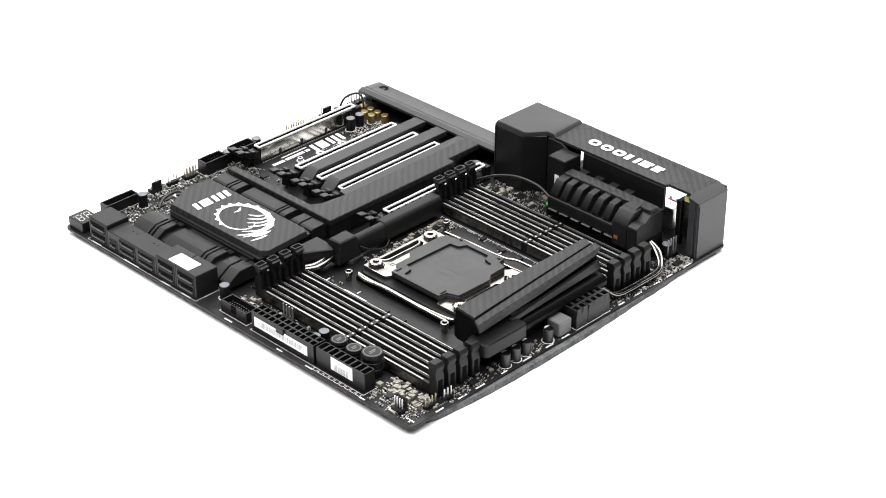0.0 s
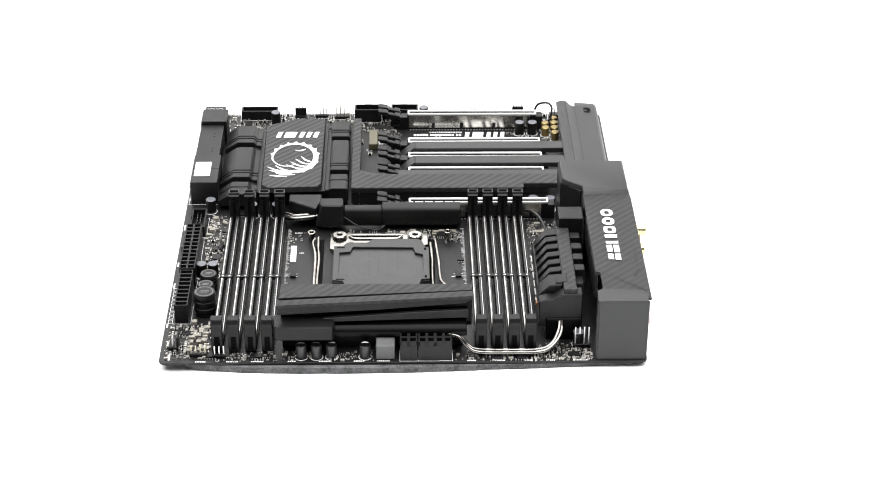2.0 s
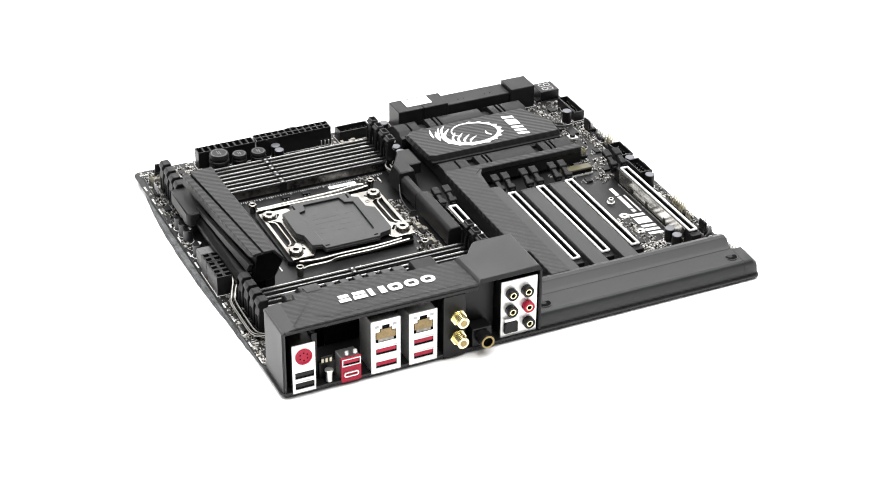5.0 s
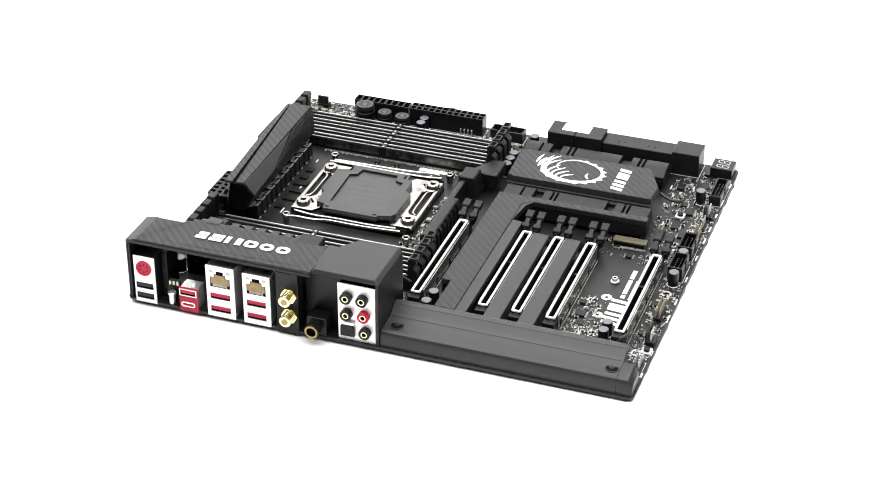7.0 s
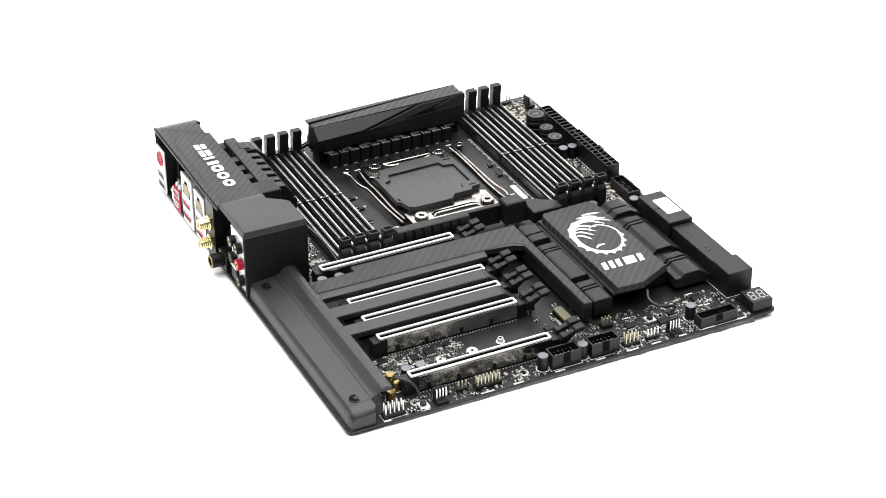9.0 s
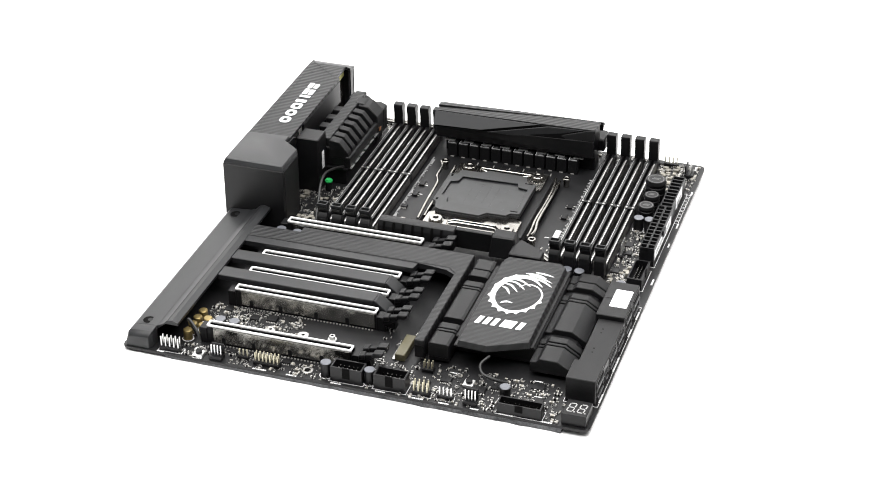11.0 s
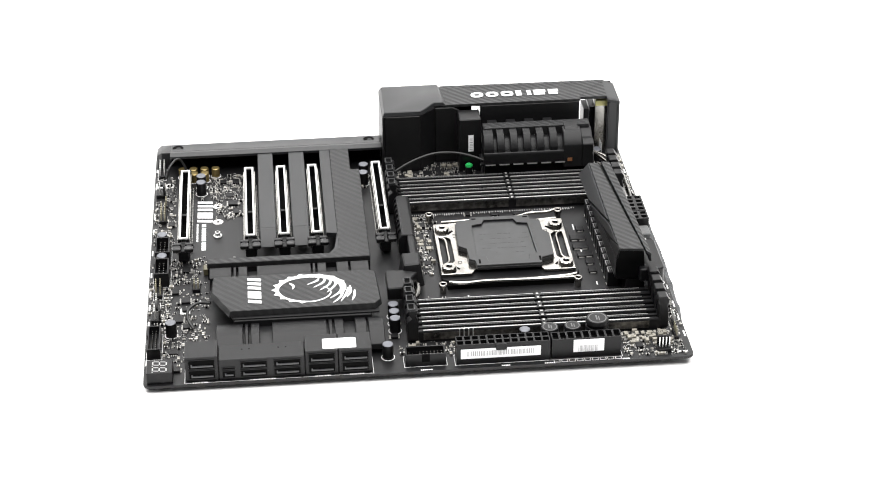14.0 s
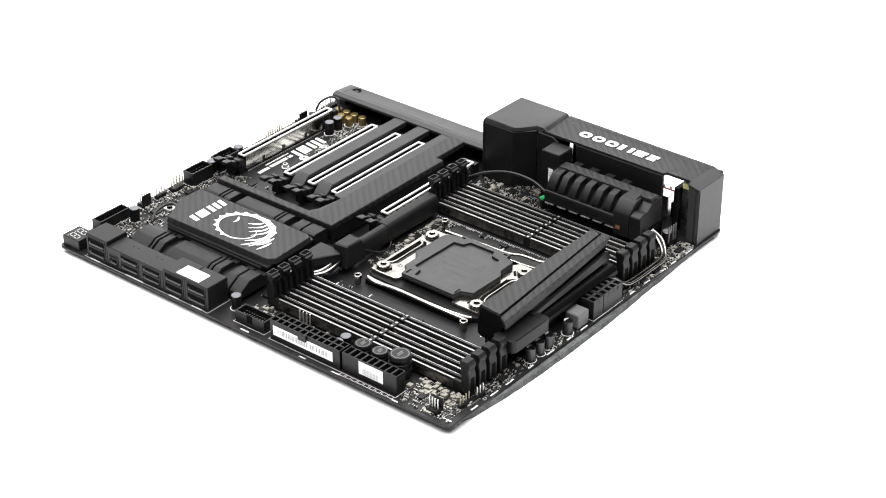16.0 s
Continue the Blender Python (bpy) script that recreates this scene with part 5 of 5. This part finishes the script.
            box(bm, x - 0.4, x + 0.4, y - 0.4, y + 0.4, 0, 0.06)
    part("printed_star", bm, SOLDER, board, "rings of small solder dots", kind="stuff")


board_print()


# ---- small soldered parts ----
def chip(x, y, w, d, h=1.4, legs=5, turn=0.0):
    bm = B()
    box(bm, -w / 2, w / 2, -d / 2, d / 2, 0.15, h)
    c = part("chip", bm, PLASTIC, board, "small black chip", bev=0.12, at=(x, y, 0), turn=turn)
    bm = B()
    for k in range(legs):
        u = -w / 2 + (k + 0.5) * w / legs
        for s in (-1, 1):
            box(bm, u - 0.22, u + 0.22, min(s * d / 2, s * (d / 2 + 1.0)), max(s * d / 2, s * (d / 2 + 1.0)), 0, 0.45)
    part("chip_legs", bm, SOLDER, c, kind="stuff")
    return c


rnd = random.Random(11)
for x, y, w, d, n, t in ((201.5, 212.6, 5.2, 3.4, 2, 90), (201.5, 226.5, 5.2, 3.4, 2, 90), (103.4, 213, 5.2, 3.4, 2, 90), (103.4, 227, 5.2, 3.4, 2, 90), (101.5, 196, 4, 3, 4, 0),
                         (186, 22, 6, 5, 6, 0), (206, 18, 7, 6, 7, 0), (236, 30, 7, 5, 6, 0), (240, 16, 5, 5, 5, 90), (176, 16, 5, 4, 5, 0), (214, 23, 5, 4, 4, 0), (72, 50, 6, 6, 6, 0), (84, 52, 4, 4, 4, 0), (62, 48, 5, 5, 5, 90),
                         (152, 22, 5, 5, 5, 0), (143, 40, 5, 4, 4, 0), (113, 166, 5, 4, 4, 0), (128, 164, 6, 4, 4, 0), (140, 168, 4, 4, 3, 0), (159, 166, 4, 4, 3, 0), (50, 160, 6, 6, 6, 0), (46, 176, 6, 6, 6, 0), (51, 190, 5, 5, 5, 0),
                         (248, 192, 5, 6, 5, 0), (250, 182, 4, 4, 4, 90), (247, 160, 5, 5, 5, 0), (259, 276, 5, 4, 4, 0), (248, 278, 5, 5, 4, 0), (243, 299, 6, 3, 4, 0), (218, 299, 6, 4, 4, 0), (41, 299, 6, 4, 5, 0), (70, 302, 6, 2.2, 4, 0), (84, 302, 6, 2.2, 4, 0),
                         (44, 52, 5, 4, 4, 0), (44, 44, 4, 4, 4, 0), (258, 18, 4, 4, 4, 0), (96, 12, 5, 4, 4, 0), (64, 12, 5, 3, 4, 0), (152, 50, 4, 3, 4, 90), (236, 140, 4, 4, 4, 0)):
    chip(x, y, w, d, 1.4, n, t)


def scatter(regions, seed, blocked):
    """Very small soldered blocks with bright ends, strewn in rows over stretches of the board."""
    rnd = random.Random(seed)
    tan, ends, dark = B(), B(), B()
    for x0, x1, y0, y1, n in regions:
        for _ in range(n):
            x, y = round(rnd.uniform(x0, x1) / 0.9) * 0.9, round(rnd.uniform(y0, y1) / 0.9) * 0.9
            if any(a - 0.8 < x < b + 0.8 and c - 0.8 < y < d + 0.8 for a, b, c, d in blocked):
                continue
            w, d = rnd.choice(((1.6, 0.8), (1.2, 0.6), (2.0, 1.2), (1.0, 0.5), (1.2, 0.6), (1.6, 0.8), (1.0, 0.5), (2.6, 1.4)))
            h = d * 0.8
            if rnd.random() < 0.5:
                box(rnd.choice((tan, dark, dark)), x - w * 0.28, x + w * 0.28, y - d / 2, y + d / 2, 0, h)
                for a, b in ((-0.5, -0.28), (0.28, 0.5)):
                    box(ends, x + a * w, x + b * w, y - d / 2, y + d / 2, 0, h + 0.02)
            else:
                box(rnd.choice((tan, dark, dark)), x - d / 2, x + d / 2, y - w * 0.28, y + w * 0.28, 0, h)
                for a, b in ((-0.5, -0.28), (0.28, 0.5)):
                    box(ends, x - d / 2, x + d / 2, y + a * w, y + b * w, 0, h + 0.02)
    part("ceramic_chip", tan, CERAMIC, board, "tiny tan ceramic chips", kind="stuff")
    part("solder_end", ends, SOLDER, board, "tiny bright soldered ends", kind="stuff")
    part("resistor_chip", dark, PLASTIC, board, "tiny black resistor chips", kind="stuff")


BLOCKED = [(257, 268, 171, 265), (251, 271, 22, 126), (256, 267.5, 143, 167.5), (124.5, 144, 3, 12.5), (149.5, 169, 3, 12.5), (220, 246, 1, 9.5), (255.5, 270.5, 1.5, 17),
           (170, 252, 36, 138), (121, 190, 170, 256), (100, 208, 265, 293), (0, 30, 147, 305), (3, 34, 2, 147), (41, 139, 15.5, 24), (41, 139, 56, 65), (33, 57, 209, 286),
           (208, 244, 145, 294), (61, 97, 145, 294), (155, 162, 31, 53), (100, 171, 149, 160), (170, 207, 138, 162), (33, 169, 66, 131), (41, 139, 138, 146), (109, 152, 292, 304), (244, 257.4, 220, 261),
           (69, 128, 27, 38)]
scatter([(243, 269, 265, 301, 230), (243, 257, 142, 212, 209), (31, 60, 150, 210, 323), (20, 255, 1.5, 14, 470), (171, 255, 8, 36, 250), (100, 172, 160, 171, 171),
         (30, 240, 294, 304, 300), (46, 92, 38, 57, 130), (46, 66, 24, 57, 40), (35, 60, 36, 58, 114), (136, 168, 10, 34, 110), (140, 168, 34, 62, 30), (192, 207, 160, 175, 16), (98, 112, 160, 176, 22), (30, 62, 284, 304, 152), (34, 60, 124, 137, 57)], 5, BLOCKED)

# larger pale blocks crowding the corner and the stretches beside the coolers
bm = B()
rnd = random.Random(33)
for x0, x1, y0, y1, n in ((244, 257, 264, 296, 26), (244, 256, 146, 170, 9), (33, 58, 152, 196, 18), (104, 168, 161, 170, 12)):
    for _ in range(n):
        x, y = rnd.uniform(x0, x1), rnd.uniform(y0, y1)
        w, d = rnd.choice(((2.6, 1.8), (3.4, 2.0), (2.0, 2.8), (3.0, 3.0)))
        box(bm, x - w / 2, x + w / 2, y - d / 2, y + d / 2, 0, rnd.uniform(1.0, 2.2))
part("ceramic_block", bm, CERAMIC, board, "pale tan and grey ceramic blocks", kind="stuff")

bm = B()
rnd = random.Random(21)
for x in (98.6, 206.6):
    y = 158.0
    while y < 264:
        w = rnd.uniform(0.35, 0.6)
        d = rnd.choice((1.0, 1.0, 1.6, 2.2))
        box(bm, x if x < 150 else x - d, x + d if x < 150 else x, y, y + w, 0, 0.35)
        y += w + rnd.uniform(0.7, 1.3)
part("solder_teeth", bm, GREY_INK, board, "rows of small solder teeth beside the memory slots", kind="stuff")

# thin loose wire by the lowest slot, and the one leaving the chipset plate
for pts, r in (([(37, 22, 0), (35.5, 20, 8), (35, 17, 13.5), (38, 14, 15), (43.5, 10, 12), (46, 8, 6)], 0.8), ([(206, 37, 10.5), (203, 30, 9), (206, 24.5, 7), (213, 24, 5), (219, 27, 2)], 0.9)):
    bm = B()
    tube(bm, curve(pts, 6), r, 8)
    part("loose_wire", bm, RUBBER, board, sharp=70, label="short black wire")


def turn_at(t, tilted):
    m = Matrix.Translation((0, 0, LIFT)) @ Matrix.Rotation(radians(START + RATE * t), 4, "Z")
    if tilted:
        m = m @ Matrix.Rotation(-TILT_X, 4, "Y") @ Matrix.Rotation(TILT_Y, 4, "X")
    return m


def motions():
    """The table turns steadily and carries the board and its pad round."""
    times = [0.25 * k for k in range(65)]
    walk(board, [(t, turn_at(t, True)) for t in times])
    walk(pad, [(t, turn_at(t, False)) for t in times])


motions()
